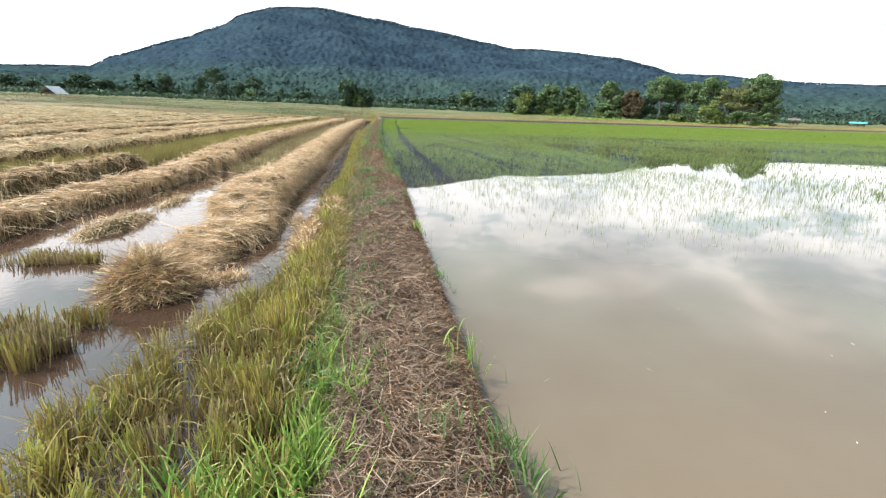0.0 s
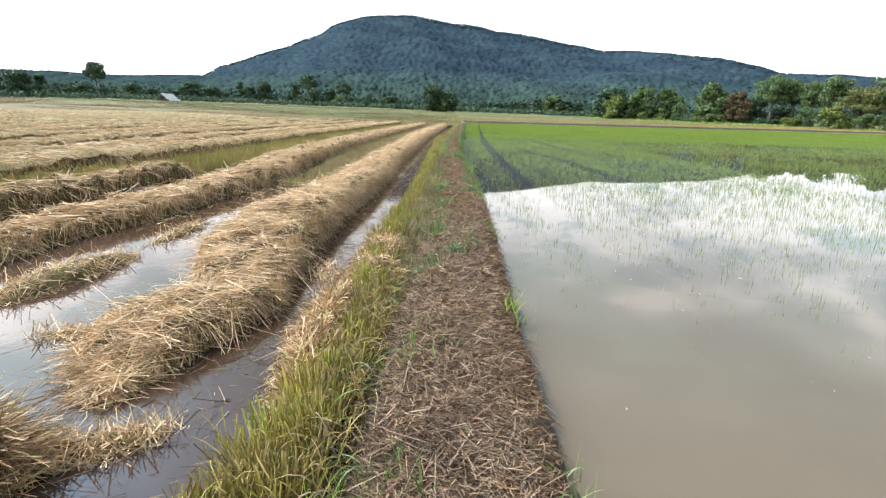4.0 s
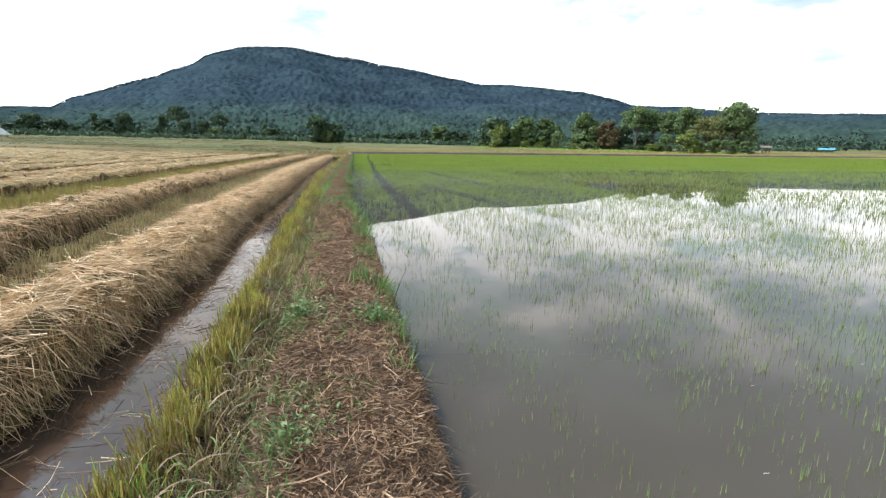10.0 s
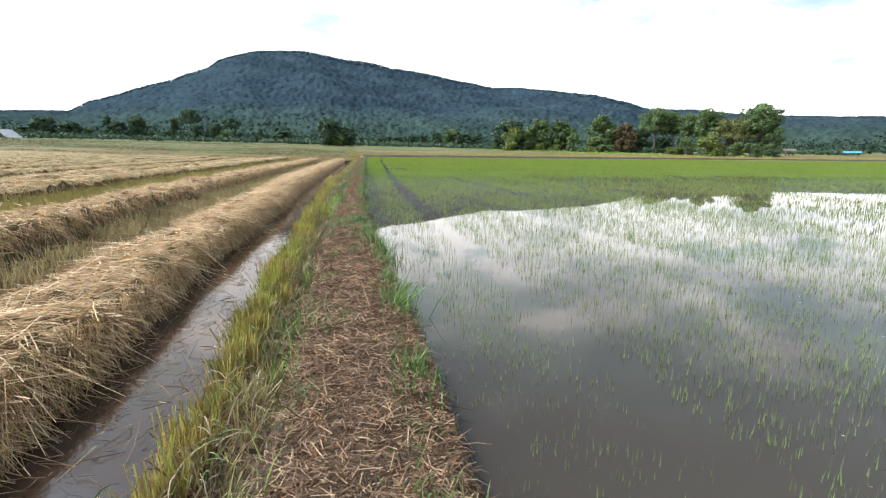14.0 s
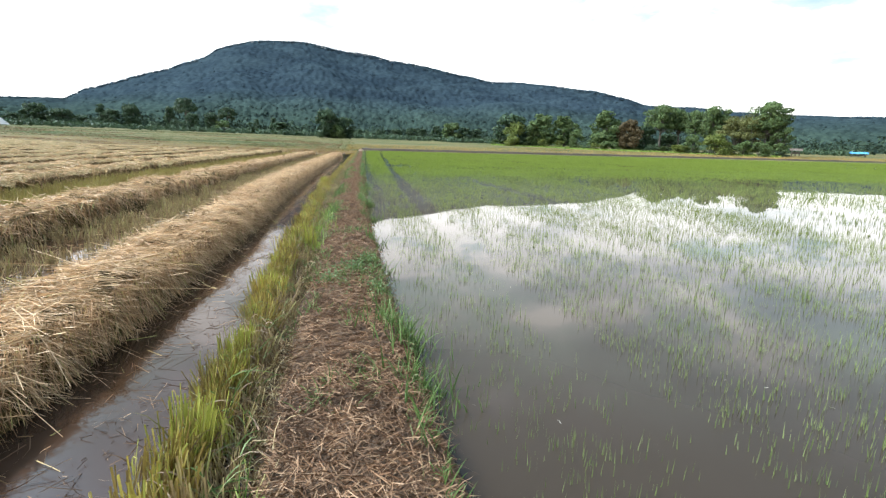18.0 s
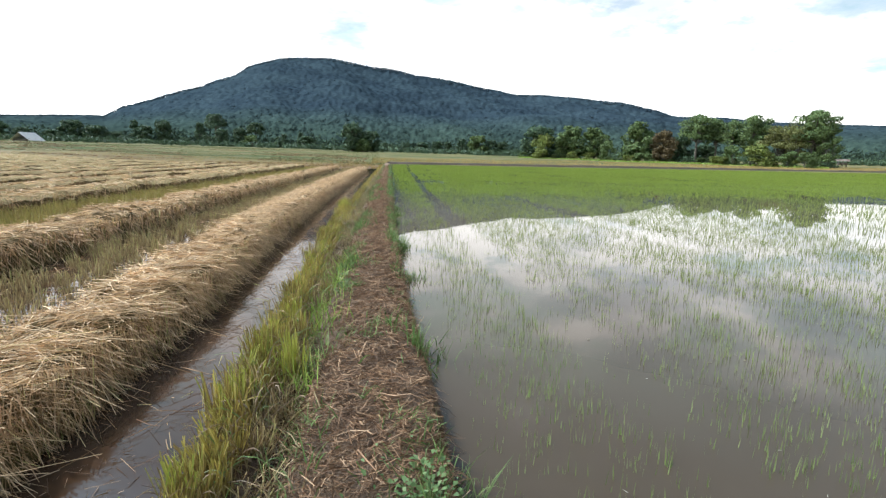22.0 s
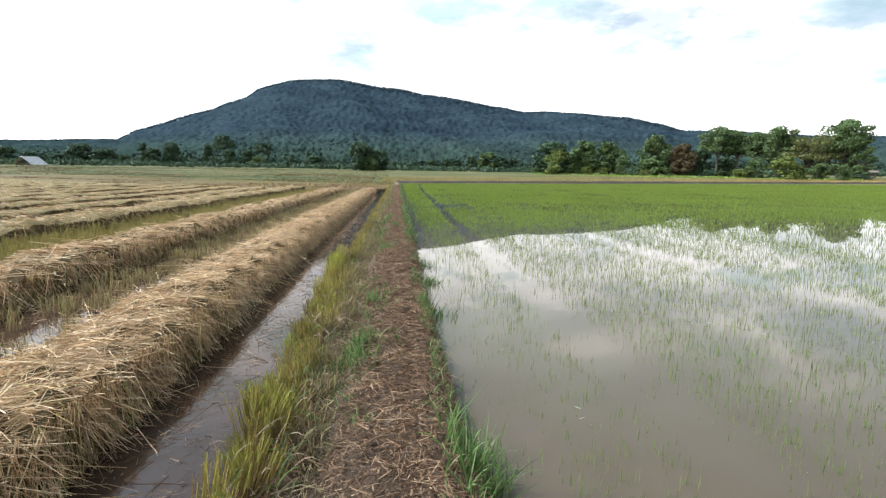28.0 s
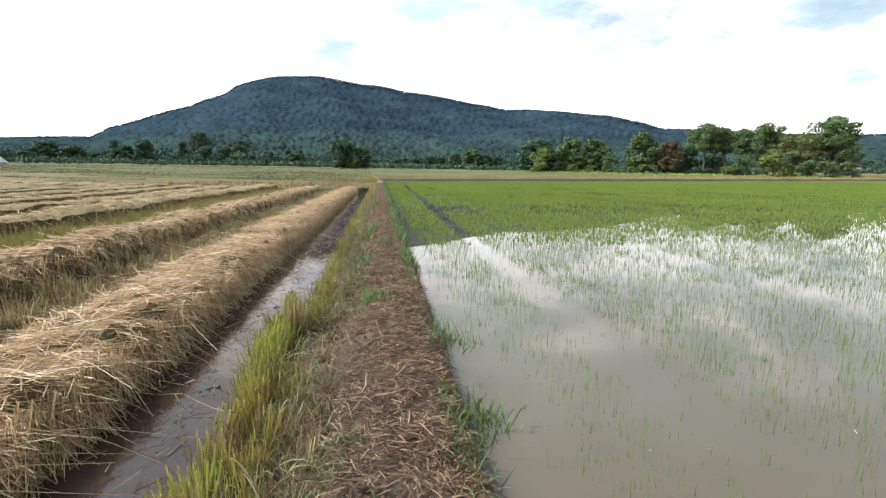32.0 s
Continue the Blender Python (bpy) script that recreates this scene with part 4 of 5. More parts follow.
    ln = np.minimum(rng.gamma(4.0, 0.058, len(k)) + 0.07, 0.52)
    p = p - d * ln[:, None] * 0.5
    p[:, 2] += rng.uniform(-0.006, 0.018, len(k)) + lift[k] + 0.012
    v, f = strands(p, d, ln, rng.uniform(0.6, 1.4, len(k)) * thick, 0.12 + 1.5 * np.clip(uk - 0.55, 0, 1), 2 if fine else 1, 0.6, 0.65, 0.35)
    part("loose_straw", mesh_np("loose_straw", v, f, M_STRAW), row, "pale golden loose straw")

    # ends hanging down the flanks, bunched, with the shade-coloured core between
    u, y = spots(dens * (y1 - y0) * 0.62, 0.86, 1.0, 0.80)
    ok = fbm(u, y, seed + 9, 3, 1.7) + rng.uniform(-0.25, 0.9, len(y)) > 0
    u, y = u[ok], y[ok]
    p = lay(u, y)
    n = len(p)
    d = unit(np.stack([np.sign(u) * rng.uniform(-0.10, 0.22, n), rng.normal(0, 0.33, n) + 0.3 * fbm(u, y, seed + 11, 2, 1.1), -rng.uniform(0.55, 1.1, n)], -1))
    ln = rng.uniform(0.14, 0.42, n) * h / 0.4
    p[:, 2] = np.maximum(p[:, 2], rng.uniform(0.30, 1.02, n) * h * tall(y) * ends(y))
    p[:, 0] -= np.sign(u) * rng.uniform(-0.01, 0.06, n)
    v, f = strands(p, d, ln, rng.uniform(0.6, 1.4, n) * thick, 0.05, 2 if fine else 1, 0.6, 0.28)
    v[:, 2] = np.maximum(v[:, 2], -0.02)
    part("hanging_straw", mesh_np("hanging_straw", v, f, M_STRAW_SIDE), row, "brown and greenish straw hanging down the flanks")
    return row


windrow("thick golden straw windrow beside the water channel", -2.16, 0.44, 0.40, 7.9, 71, 2300, 101, 0.03, thick=0.0044,
        head=([7.8, 8.3, 8.9, 9.4, 9.8, 10.4, 11.5, 13.5, 15.5, 18, 21.5, 24, 28, 30, 33, 36, 40, 48],
              [0.08, -0.06, 0.03, 0.28, 0.10, -0.05, -0.08, -0.06, 0.04, 0.08, -0.02, 0.02, 0.12, 0.04, -0.06, -0.10, -0.12, -0.05],
              [0.6, 1.0, 0.98, 0.72, 1.0, 1.2, 1.15, 1.03, 1.0, 0.98, 0.86, 0.95, 0.88, 0.92, 1.08, 1.1, 1.1, 1.0],
              [0.4, 0.58, 0.66, 0.55, 0.8, 1.0, 1.1, 1.0, 1.0, 1.0, 1.0, 1.0, 1.0, 1.0, 1.0, 1.0, 1.0, 1.0]))
windrow("golden straw windrow between wet stubble strips", -5.07, 0.60, 0.40, 8.0, 73, 640, 111, 0.06, 40, 0.0078,
        ([8, 11.5, 12.8, 14.6, 17, 18.5, 20.4, 23], [-0.3, -0.2, 0.1, 0.25, 0.45, 0.3, 0.1, 0.0], [0.72, 0.75, 0.75, 0.8, 0.95, 1, 1, 1], [0.62, 0.62, 0.66, 0.75, 0.85, 0.92, 1, 1]))
windrow("short straw windrow on the wet ground", -6.85, 0.42, 0.36, 7.6, 18.0, 420, 119, 0.14, 40, 0.0078)
windrow("straw windrow drying beside the tall green stubble", -8.75, 0.74, 0.46, 7.5, 75, 170, 131, 0.25, 34, 0.010, ([8, 15, 20, 26], [-1.0, -0.9, -0.6, 0.0], [1.2, 1.2, 1.2, 1.05], [1, 1.05, 1.1, 1.05]))
for i, xc in enumerate((-11.9, -15.0, -18.0, -21.1, -24.3, -27.6)):
    windrow("straw windrow drying in the harvested field", xc, 0.68, 0.40, 7.5 + 1.2 * (i % 3), 75 + 2.2 * i, 125 - 10 * i, 141 + 10 * i, 0.35, 34, 0.011 + 0.001 * i)
for i in range(13):
    windrow("pale straw windrow far across the harvested field", -31.0 - 3.6 * i, 0.78, 0.40, 14 + 2.0 * i, 88 + 3.4 * i, 36 - i, 231 + 10 * i, 0.4, 40, 0.018 + 0.001 * i)


def heap(label, x, y, rx, ry, h, count, turn=0.0, upright=0.0, mat=None):
    """A loose heap of straw: a lumpy core and stalks."""
    pile = thing("straw_heap", label, "straw heap", "loose straw heaps")
    a, r = np.linspace(0, 2 * np.pi, 28), np.linspace(0, 1, 9)
    A, R = np.meshgrid(a, r, indexing="ij")
    Z = h * (1 - R**2.6) * (1 + 0.25 * fbm(R * np.cos(A), R * np.sin(A), int(h * 997), 3, 0.9))
    ct, st = math.cos(turn), math.sin(turn)

    def world_xy(px, py):
        return x + px * ct - py * st, y + px * st + py * ct

    X, Y = world_xy(R * np.cos(A) * rx, R * np.sin(A) * ry)
    part("core", mesh_np("core", np.stack([X, Y, Z - 0.05], -1), grid_faces(28, 9), M_CORE_SHADE, True), pile)
    r, a = np.sqrt(rng.uniform(0, 1, count)), rng.uniform(0, 2 * np.pi, count)
    px, py = world_xy(r * np.cos(a) * rx, r * np.sin(a) * ry)
    p = np.stack([px, py, h * (1 - r**2.6) * rng.uniform(0.75, 1.15, count) - 0.03], -1)
    d = np.stack([0.5 * np.cos(a) * r + rng.normal(0, 0.7, count), 0.5 * np.sin(a) * r + rng.normal(0, 0.7, count), rng.normal(-0.12, 0.3, count) - 0.6 * r**3 + upright * rng.uniform(0.3, 1.6, count)], -1)
    d = unit(d)
    ln = rng.uniform(0.12, 0.42, count)
    v, f = strands(p - d * ln[:, None] * 0.4, d, ln, rng.uniform(0.004, 0.008, count), 0.1 if upright > 0.5 else 0.45, 3, 0.6, 0.35, 0.2)
    v[:, 2] = np.maximum(v[:, 2], -0.01)
    part("loose_straw", mesh_np("loose_straw", v, f, mat or M_STRAW), pile)


heap("upright bunch of cut stalks standing in shallow water", -2.33, 7.18, 0.36, 0.32, 0.34, 4600, 0.5, 0.55, M_STRAW_SIDE)
heap("flattened straw trailing into the channel", -1.85, 7.5, 0.40, 0.16, 0.08, 600, 0.5)
heap("low mat of wet straw on the pool", -2.85, 8.75, 0.36, 0.14, 0.07, 260, 0.1)
heap("long straw mat lying beside the pool", -3.85, 10.0, 0.26, 0.95, 0.17, 1000, -0.15, 0.2)
heap("straw mat lying on wet mud", -3.75, 11.9, 0.16, 0.75, 0.09, 420, -0.05)
heap("pale straw heap draped over the bund edge", -0.84, 10.05, 0.30, 0.42, 0.30, 2400, 0.05, 0.3, M_STRAW_SIDE)
heap("pale straw hanging from the strip to the channel", -1.02, 8.75, 0.19, 1.15, 0.26, 4800, 0.05, 0.1, M_STRAW_SIDE)
heap("pale straw lying over the stubble row", -0.88, 10.95, 0.24, 0.60, 0.27, 2800, 0.05, 0.3, M_STRAW_SIDE)
heap("wet straw lying in the channel", -1.42, 10.35, 0.24, 0.34, 0.05, 320, 0.2)


# ---- stubble ----
def stubble(name, label, xs0, xs1, y0, y1, per_m2, stalks, height, mat, width=0.006, lean=0.22, fade=46.0, z0=0.0, gappy=0.0, leafy=0.0, rows=0.0):
    """Clumps of cut rice stalks over a strip, in planted rows where a spacing is given."""
    n = int((y1 - y0) * 0.6 * per_m2)
    y = y0 + (y1 - y0) * rng.uniform(0, 1, n * 3)
    y = y[rng.uniform(size=len(y)) < np.clip(fade / np.maximum(y, fade), 0, 1) ** 2][:n]
    n = len(y)
    x = xs0(y) + (xs1(y) - xs0(y)) * rng.uniform(0, 1, n)
    if rows:
        x = np.round(x / rows) * rows + rng.normal(0, 0.025, n)
    x = x + bend(y)
    if gappy:
        ok = fbm(x, y, 61, 3, 0.35) > gappy - 1
        x, y, n = x[ok], y[ok], int(ok.sum())
    k = np.repeat(np.arange(n), stalks)
    p = np.stack([x[k], y[k], np.full(len(k), z0)], -1) + rng.normal(size=(len(k), 3)) * (0.035, 0.035, 0.0)
    tilt = rng.normal(size=(n, 2))[k] * lean * 0.6
    d = unit(np.concatenate([tilt + rng.normal(size=(len(k), 2)) * lean, np.ones((len(k), 1))], -1))
    hh = (height * rng.uniform(0.7, 1.25, n))[k] * rng.uniform(0.55, 1.1, len(k))
    sets = [strands(p, d, hh, rng.uniform(0.7, 1.4, len(k)) * width, 0.0, 1, 0.75)]
    if leafy:
        m = int(len(k) * leafy)
        q = rng.integers(0, len(k), m)
        dd = unit(d[q] + rng.normal(size=(m, 3)) * (0.55, 0.55, 0.2))
        sets.append(strands(p[q] + d[q] * hh[q][:, None] * 0.4, dd, rng.uniform(0.12, 0.34, m), width * 1.1, 0.35, 3, 0.1, 0.2))
        sets[0] = strands(p, d, hh, rng.uniform(0.7, 1.4, len(k)) * width, 0.0, 3, 0.75)
    v, f = joined(*sets)
    return tagged(part(name, mesh_np(name, v, f, mat)), label, "stubble", kind="stuff")


def stubble_clump(stalks, height, leaves=0.25):
    """One cut rice plant: a dense bunch of blunt stalks and a few leaf blades."""
    p = np.concatenate([rng.normal(size=(stalks, 2)) * 0.04, np.zeros((stalks, 1))], -1)
    d = unit(np.concatenate([p[:, :2] * 1.3 + rng.normal(size=(stalks, 2)) * 0.08, np.ones((stalks, 1))], -1))
    h = height * rng.uniform(0.65, 1.08, stalks)
    m = int(stalks * leaves)
    dd = unit(d[:m] + rng.normal(size=(m, 3)) * (0.5, 0.5, 0.15))
    return joined(strands(p, d, h, rng.uniform(0.0045, 0.009, stalks), 0.0, 2, 0.95), strands(p[:m] + d[:m] * h[:m, None] * 0.45, dd, rng.uniform(0.10, 0.26, m), 0.0075, 0.4, 3, 0.1, 0.2))


row = thing("stubble_row", "row of yellow-green cut rice stubble beside the bund", "stubble row")
clumps = [mesh_np("stubble_clump", *stubble_clump(58, 0.30), M_STUBBLE_DRY if i == 0 else M_GREENER if i % 3 == 1 else M_STUBBLE) for i in range(14)]
for i in range(320):
    y = 5.2 + 33.5 * (i + rng.uniform(-0.4, 0.4)) / 320
    ob = tagged(part("stubble_clump", clumps[int(rng.integers(0, 14))], row), kind="stuff")
    e = float(np.maximum(strip_edge(y), -1.0))
    z = rng.uniform(0.68, 1.12) * (0.9 + 0.34 * float(fbm(np.zeros(1), np.array([y]), 64, 3, 0.8)[0]))
    ob.matrix_basis = pose(e + 0.02 + abs(rng.normal(0, 0.095)), y, -0.02, rng.normal(0, 9), rng.normal(-3, 9), rng.uniform(0, 360)) @ Matrix.Diagonal((z, z, z * rng.uniform(0.9, 1.1), 1))
patch = thing("stubble_patch", "broad patch of golden cut rice stubble beside the bund", "stubble row")
dry = [mesh_np("stubble_clump", *stubble_clump(36, 0.29), (M_STUBBLE, M_GREENER, M_STUBBLE, M_STUBBLE_DRY)[i % 4]) for i in range(8)]
for i in range(190):
    y = 3.4 + 6.0 * rng.uniform(0, 1) ** 1.1
    e = float(strip_edge(y)) + 0.10
    ob = tagged(part("stubble_clump", dry[int(rng.integers(0, 8))], patch), kind="stuff")
    z = rng.uniform(0.65, 1.0)
    ob.matrix_basis = pose(rng.uniform(e, -0.74 - 0.3 * max(0.0, min(1.0, 5.2 - y))), y, -0.02, rng.normal(0, 9), rng.normal(0, 9), rng.uniform(0, 360)) @ Matrix.Diagonal((z * 1.2, z * 1.2, z, 1))
stalks = [mesh_np("stubble_clump", *stubble_clump(44, 0.27, 0.12), (M_STUBBLE_DRY, M_STUBBLE_DRY, M_STUBBLE)[i % 3]) for i in range(6)]
for label, px, py, rx, ry, tall, m in (("broad clump of cut stubble at the edge of the pool", -2.84, 5.95, 0.46, 0.28, 1.0, 34), ("clump of cut stubble in the wet field", -3.6, 5.6, 0.55, 0.35, 0.95, 30),
                                       ("small bunch of stubble standing in the pool", -2.52, 6.50, 0.16, 0.07, 0.7, 5), ("dark wet stubble island in the pool", -3.70, 8.25, 0.50, 0.13, 0.55, 20)):
    bunch = thing("stubble_bunch", label, "stubble bunch")
    for i in range(m):
        a, r = rng.uniform(0, 2 * math.pi), math.sqrt(rng.uniform(0, 1))
        ob = tagged(part("stubble_clump", stalks[int(rng.integers(0, 6))], bunch), kind="stuff")
        z = tall * rng.uniform(0.8, 1.1)
        ob.matrix_basis = pose(px + rx * r * math.cos(a), py + ry * r * math.sin(a), -0.03, rng.normal(0, 9), rng.normal(0, 9), rng.uniform(0, 360)) @ Matrix.Diagonal((1.05, 1.05, z, 1))
stubble("edge_stubble", "yellow-green cut rice stalks along the bund", lambda y: np.maximum(strip_edge(y), -1.1) + 0.02, lambda y: -0.68 + 0 * y, -1, 100, 46, 11, 0.245, M_STUBBLE, 0.0065, 0.19, 36, -0.02, 0.5, 0)
stubble("edge_stubble_dry", "brown withered stalks between the stubble row and the bund", lambda y: -0.70 + 0 * y, lambda y: -0.50 + 0 * y, 9, 90, 30, 10, 0.19, M_STUBBLE_DRY, 0.006, 0.42, 36, -0.02, 0.45, 0.15)
stubble("edge_stubble_wide", "yellow-green cut rice stalks at the start of the bund", lambda y: strip_edge(y), lambda y: -0.72 - 0.35 * np.clip(5.4 - y, 0, 1), -1, 9.4, 80, 13, 0.24, M_STUBBLE, 0.0068, 0.24, 40, -0.02, 0, 0.14)
stubble("inner_stubble", "dry stubble standing in water between the windrows", lambda y: -3.75 - 0.65 * np.clip((y - 20) / 5, 0, 1), lambda y: -3.05 + 0 * y, 16, 75, 64, 12, 0.21, M_STUBBLE_DRY, 0.008, 0.18, 40, -0.03, 0.42, rows=0.21)
stubble("green_stubble_strip", "tall yellow-green stubble strip between windrows", lambda y: -8.3 - 1.0 * np.clip((24 - y) / 6, 0, 1), lambda y: -6.0 - 1.0 * np.clip((20 - y) / 5, 0, 1), 9, 76, 150, 10, 0.28, M_STUBBLE_GREEN, 0.012, 0.16, 34, 0.0)
for i, (a, b) in enumerate(((-11.0, -9.6), (-14.1, -12.8), (-17.1, -15.9), (-20.2, -18.9), (-23.4, -22.0), (-26.7, -25.2))):
    stubble("field_stubble", "dry stubble strip between straw windrows", lambda y, a=a: a + 0 * y, lambda y, b=b: b + 0 * y, 8, 78, 26 - 2 * i, 8, 0.2, (M_STUBBLE_GREEN, M_STUBBLE_DRY)[i % 2], 0.02 + 0.003 * i, 0.2, 30, 0.0)


# ---- dry litter on the bund and in the channel ----
def litter(name, label, n, x0, x1, y0, y1, zf, ln, mat, width, fade=42.0, category="straw litter"):
    y = y0 + (y1 - y0) * rng.uniform(0, 1, n * 2)
    y = y[rng.uniform(size=len(y)) < np.clip(fade / np.maximum(y, fade), 0, 1) ** 2][:n]
    n = len(y)
    x = rng.uniform(x0, x1, n)
    c, s = headings(n)
    l = rng.uniform(*ln, n)
    d = unit(np.stack([c, s, rng.normal(0.02, 0.2, n)], -1))
    p = np.stack([reach(x, y), y, zf(x, y) + rng.uniform(0.0, 0.018, n)], -1)
    p[:, 0] += bend(y) + start(y)
    v, f = strands(p - d * l[:, None] * 0.5, d, l, rng.uniform(0.6, 1.5, n) * width, 0.02, 2 if ln[1] > 0.2 else 1, 0.6, 0.3)
    return tagged(part(name, mesh_np(name, v, f, mat)), label, category, kind="stuff")


litter("bund_litter", "dry brown straw trodden into the bund", 72000, -0.40, 0.45, 3, 22, lambda x, y: bund_top(x, y) + 0.003, (0.02, 0.11), M_LITTER, 0.0048)
litter("soil_litter", "brown straw bits and roots on the bare earth bund", 105000, -0.39, 0.44, 22, 90, lambda x, y: bund_top(x, y) + 0.003, (0.015, 0.11), M_LITTER, 0.0042, 36)
litter("start_straw", "thick pale straw trodden onto the start of the bund", 28000, -0.52, 0.33, 3.4, 12.6, lambda x, y: bund_top(x, y) + 0.004, (0.03, 0.19), M_BUNDSTRAW, 0.0036)
litter("pale_straw", "scattered pale straw on the bund", 9000, -0.42, 0.40, 12, 24, lambda x, y: bund_top(x, y) + 0.004, (0.03, 0.14), M_LITTER, 0.0035)
litter("bund_straw", "longer pale straw lying on the bund", 1500, -0.45, 0.42, 0, 60, lambda x, y: bund_top(x, y) + 0.008, (0.12, 0.30), M_LITTER, 0.0055)
litter("channel_litter", "bits of straw floating in the channel", 9000, -1.80, -0.92, 6, 62, lambda x, y: -0.006 - 0.05 * (fbm(x * 1.5, y, 79, 3, 0.8) < 0.0), (0.015, 0.085), M_LITTER, 0.0034)
litter("channel_straw", "dark wet straws lying in the channel", 1500, -1.75, -0.95, 6, 50, lambda x, y: -0.004 + 0 * x, (0.08, 0.30), M_LITTER, 0.0045)
litter("floating_straw", "pale straws drifting in the channel", 900, -1.75, -0.92, 8, 48, lambda x, y: -0.002 + 0 * x, (0.05, 0.26), M_STRAW_SIDE, 0.0042)
litter("stubble_litter", "wet straw bits between the stubble", 4200, -4.5, -2.7, 12, 60, lambda x, y: 0.0 * x, (0.06, 0.3), M_STRAW_SIDE, 0.008)
litter("field_litter", "loose straw scattered over the field", 5000, -30, -5.8, 8, 100, lambda x, y: land(x, y) + 0.03, (0.12, 0.4), M_STRAW_SIDE, 0.014, 36)


# clods of earth on the barer stretch of the bund
n = 3200
cy = 16 + 40 * rng.uniform(0, 1, n) ** 1.5
cx = rng.normal(0.02, 0.24, n)
cs = np.minimum(rng.gamma(2.0, 0.0042, n) + 0.004, 0.028)
ok = (np.abs(cx) < 0.44) & (rng.uniform(size=n) < np.clip((cy - 15) / 8, 0.1, 1))
cx, cy, cs = cx[ok], cy[ok], cs[ok]
v, f = blobs(np.stack([reach(cx, cy) + bend(cy), cy, bund_top(cx, cy) + cs * 0.2], -1), cs, rng.uniform(0.5, 0.9, len(cs)), 0.25)
tagged(part("soil_clods", mesh_np("soil_clods", v, f, M_SOIL)), "crumbly brown clods of earth on the bund", "soil clods", kind="stuff")


# lumps of mud standing out of the shallow channel
n = 1800
cy = 34 + 38 * rng.uniform(0, 1, n) ** 0.9
cx = -1.38 + rng.uniform(-0.42, 0.46, n)
ok = fbm(cx * 2.0, cy, 78, 3, 0.5) + 0.35 * np.clip((cy - 36) / 10, 0, 1) > 0.12
cx, cy = cx[ok], cy[ok]
cs = np.minimum(rng.gamma(2.0, 0.006, len(cx)) + 0.006, 0.03)
v, f = blobs(np.stack([cx + bend(cy), cy, 0 * cx - 0.006], -1), cs, rng.uniform(0.25, 0.6, len(cs)), 0.4)
tagged(part("mud_clods", mesh_np("mud_clods", v, f, M_DARKSOIL)), "wet lumps of mud in the shallow channel", "mud clods", kind="stuff")


# ---- green grass on the bund ----
def tuft(name, label, x, y, count, length, spread, mat, lean=0.5, width=0.010, side=0.0):
    ob = thing(name, label, "grass tuft" if name == "grass_tuft" else "weed", "green tufts on the bund")
    r = np.abs(rng.normal(size=count)) * spread * 0.5
    c, s = headings(count)
    px, py = x + r * c, y + r * s * 1.5
    p = np.stack([px + bend(py), py, np.maximum(bund_top(px / np.where(px > 0, brim(py), 1.0), py), -0.03)], -1)
    c2, s2 = headings(count)
    d = unit(np.stack([c2 * lean * rng.uniform(0.2, 1, count) + side, s2 * lean * rng.uniform(0.2, 1, count), np.ones(count)], -1))
    v, f = strands(p, d, length * rng.uniform(0.45, 1.15, count), width * rng.uniform(0.6, 1.3, count), rng.uniform(0.1, 0.75, count), 4, 0.06, 0.15)
    tagged(part("foliage", mesh_np("foliage", v, f, mat), ob), kind="stuff")


def weed(label, x, y, count, spread, leaf):
    """A low broad-leaved weed."""
    ob = thing("leafy_weed", label, "weed", "green tufts on the bund")
    r = np.abs(rng.normal(size=count)) * spread * 0.5
    c, s = headings(count)
    px, py = x + r * c, y + r * s * 1.4
    z = np.maximum(bund_top(px / np.where(px > 0, brim(py), 1.0), py), 0.0) + rng.uniform(0.02, 0.10, count)
    p = np.stack([px + bend(py), py, z], -1)
    d = unit(np.stack([c + rng.normal(0, 0.5, count), s + rng.normal(0, 0.5, count), rng.uniform(-0.1, 0.6, count)], -1))
    l = leaf * rng.uniform(0.6, 1.3, count)
    side = unit(np.cross(d, np.array([[0, 0, 1.0]]) + 0.4 * rng.normal(size=(count, 3))))
    w = (l * 0.3)[:, None]
    m = p + d * l[:, None] * 0.5
    m[:, 2] += 0.006
    v = np.stack([p, m - side * w, p + d * l[:, None], m + side * w], 1).reshape(-1, 3)
    sv, sf = strands(np.stack([p[:, 0], p[:, 1], z - 0.1], -1), unit(p - np.stack([x + bend(py), py, z - 0.12], -1) + (0, 0, 0.1)), 0.1, 0.004, 0, 1, 0.8)
    tagged(part("foliage", mesh_np("foliage", v, np.arange(4 * count).reshape(-1, 4), M_WEED), ob), kind="stuff")
    tagged(part("stalk", mesh_np("stalk", sv, sf, M_GRASS), ob), kind="stuff")


for x, y, n, l in ((0.20, 3.85, 50, 0.2), (-0.46, 5.30, 170, 0.34), (0.07, 4.55, 60, 0.20), (0.40, 4.35, 90, 0.26), (-0.40, 7.15, 90, 0.28), (-0.72, 5.45, 120, 0.34), (-0.44, 6.15, 110, 0.3),
                   (-0.40, 8.25, 80, 0.25), (-0.38, 10.0, 130, 0.30), (-0.28, 11.6, 90, 0.24), (0.22, 10.9, 40, 0.16), (-0.5, 12.2, 100, 0.28), (-0.18, 12.3, 40, 0.26), (-0.72, 13.3, 170, 0.34)):
    tuft("grass_tuft", "bright green grass tuft growing on the bund", x, y, n, l, 0.30, M_GRASS)
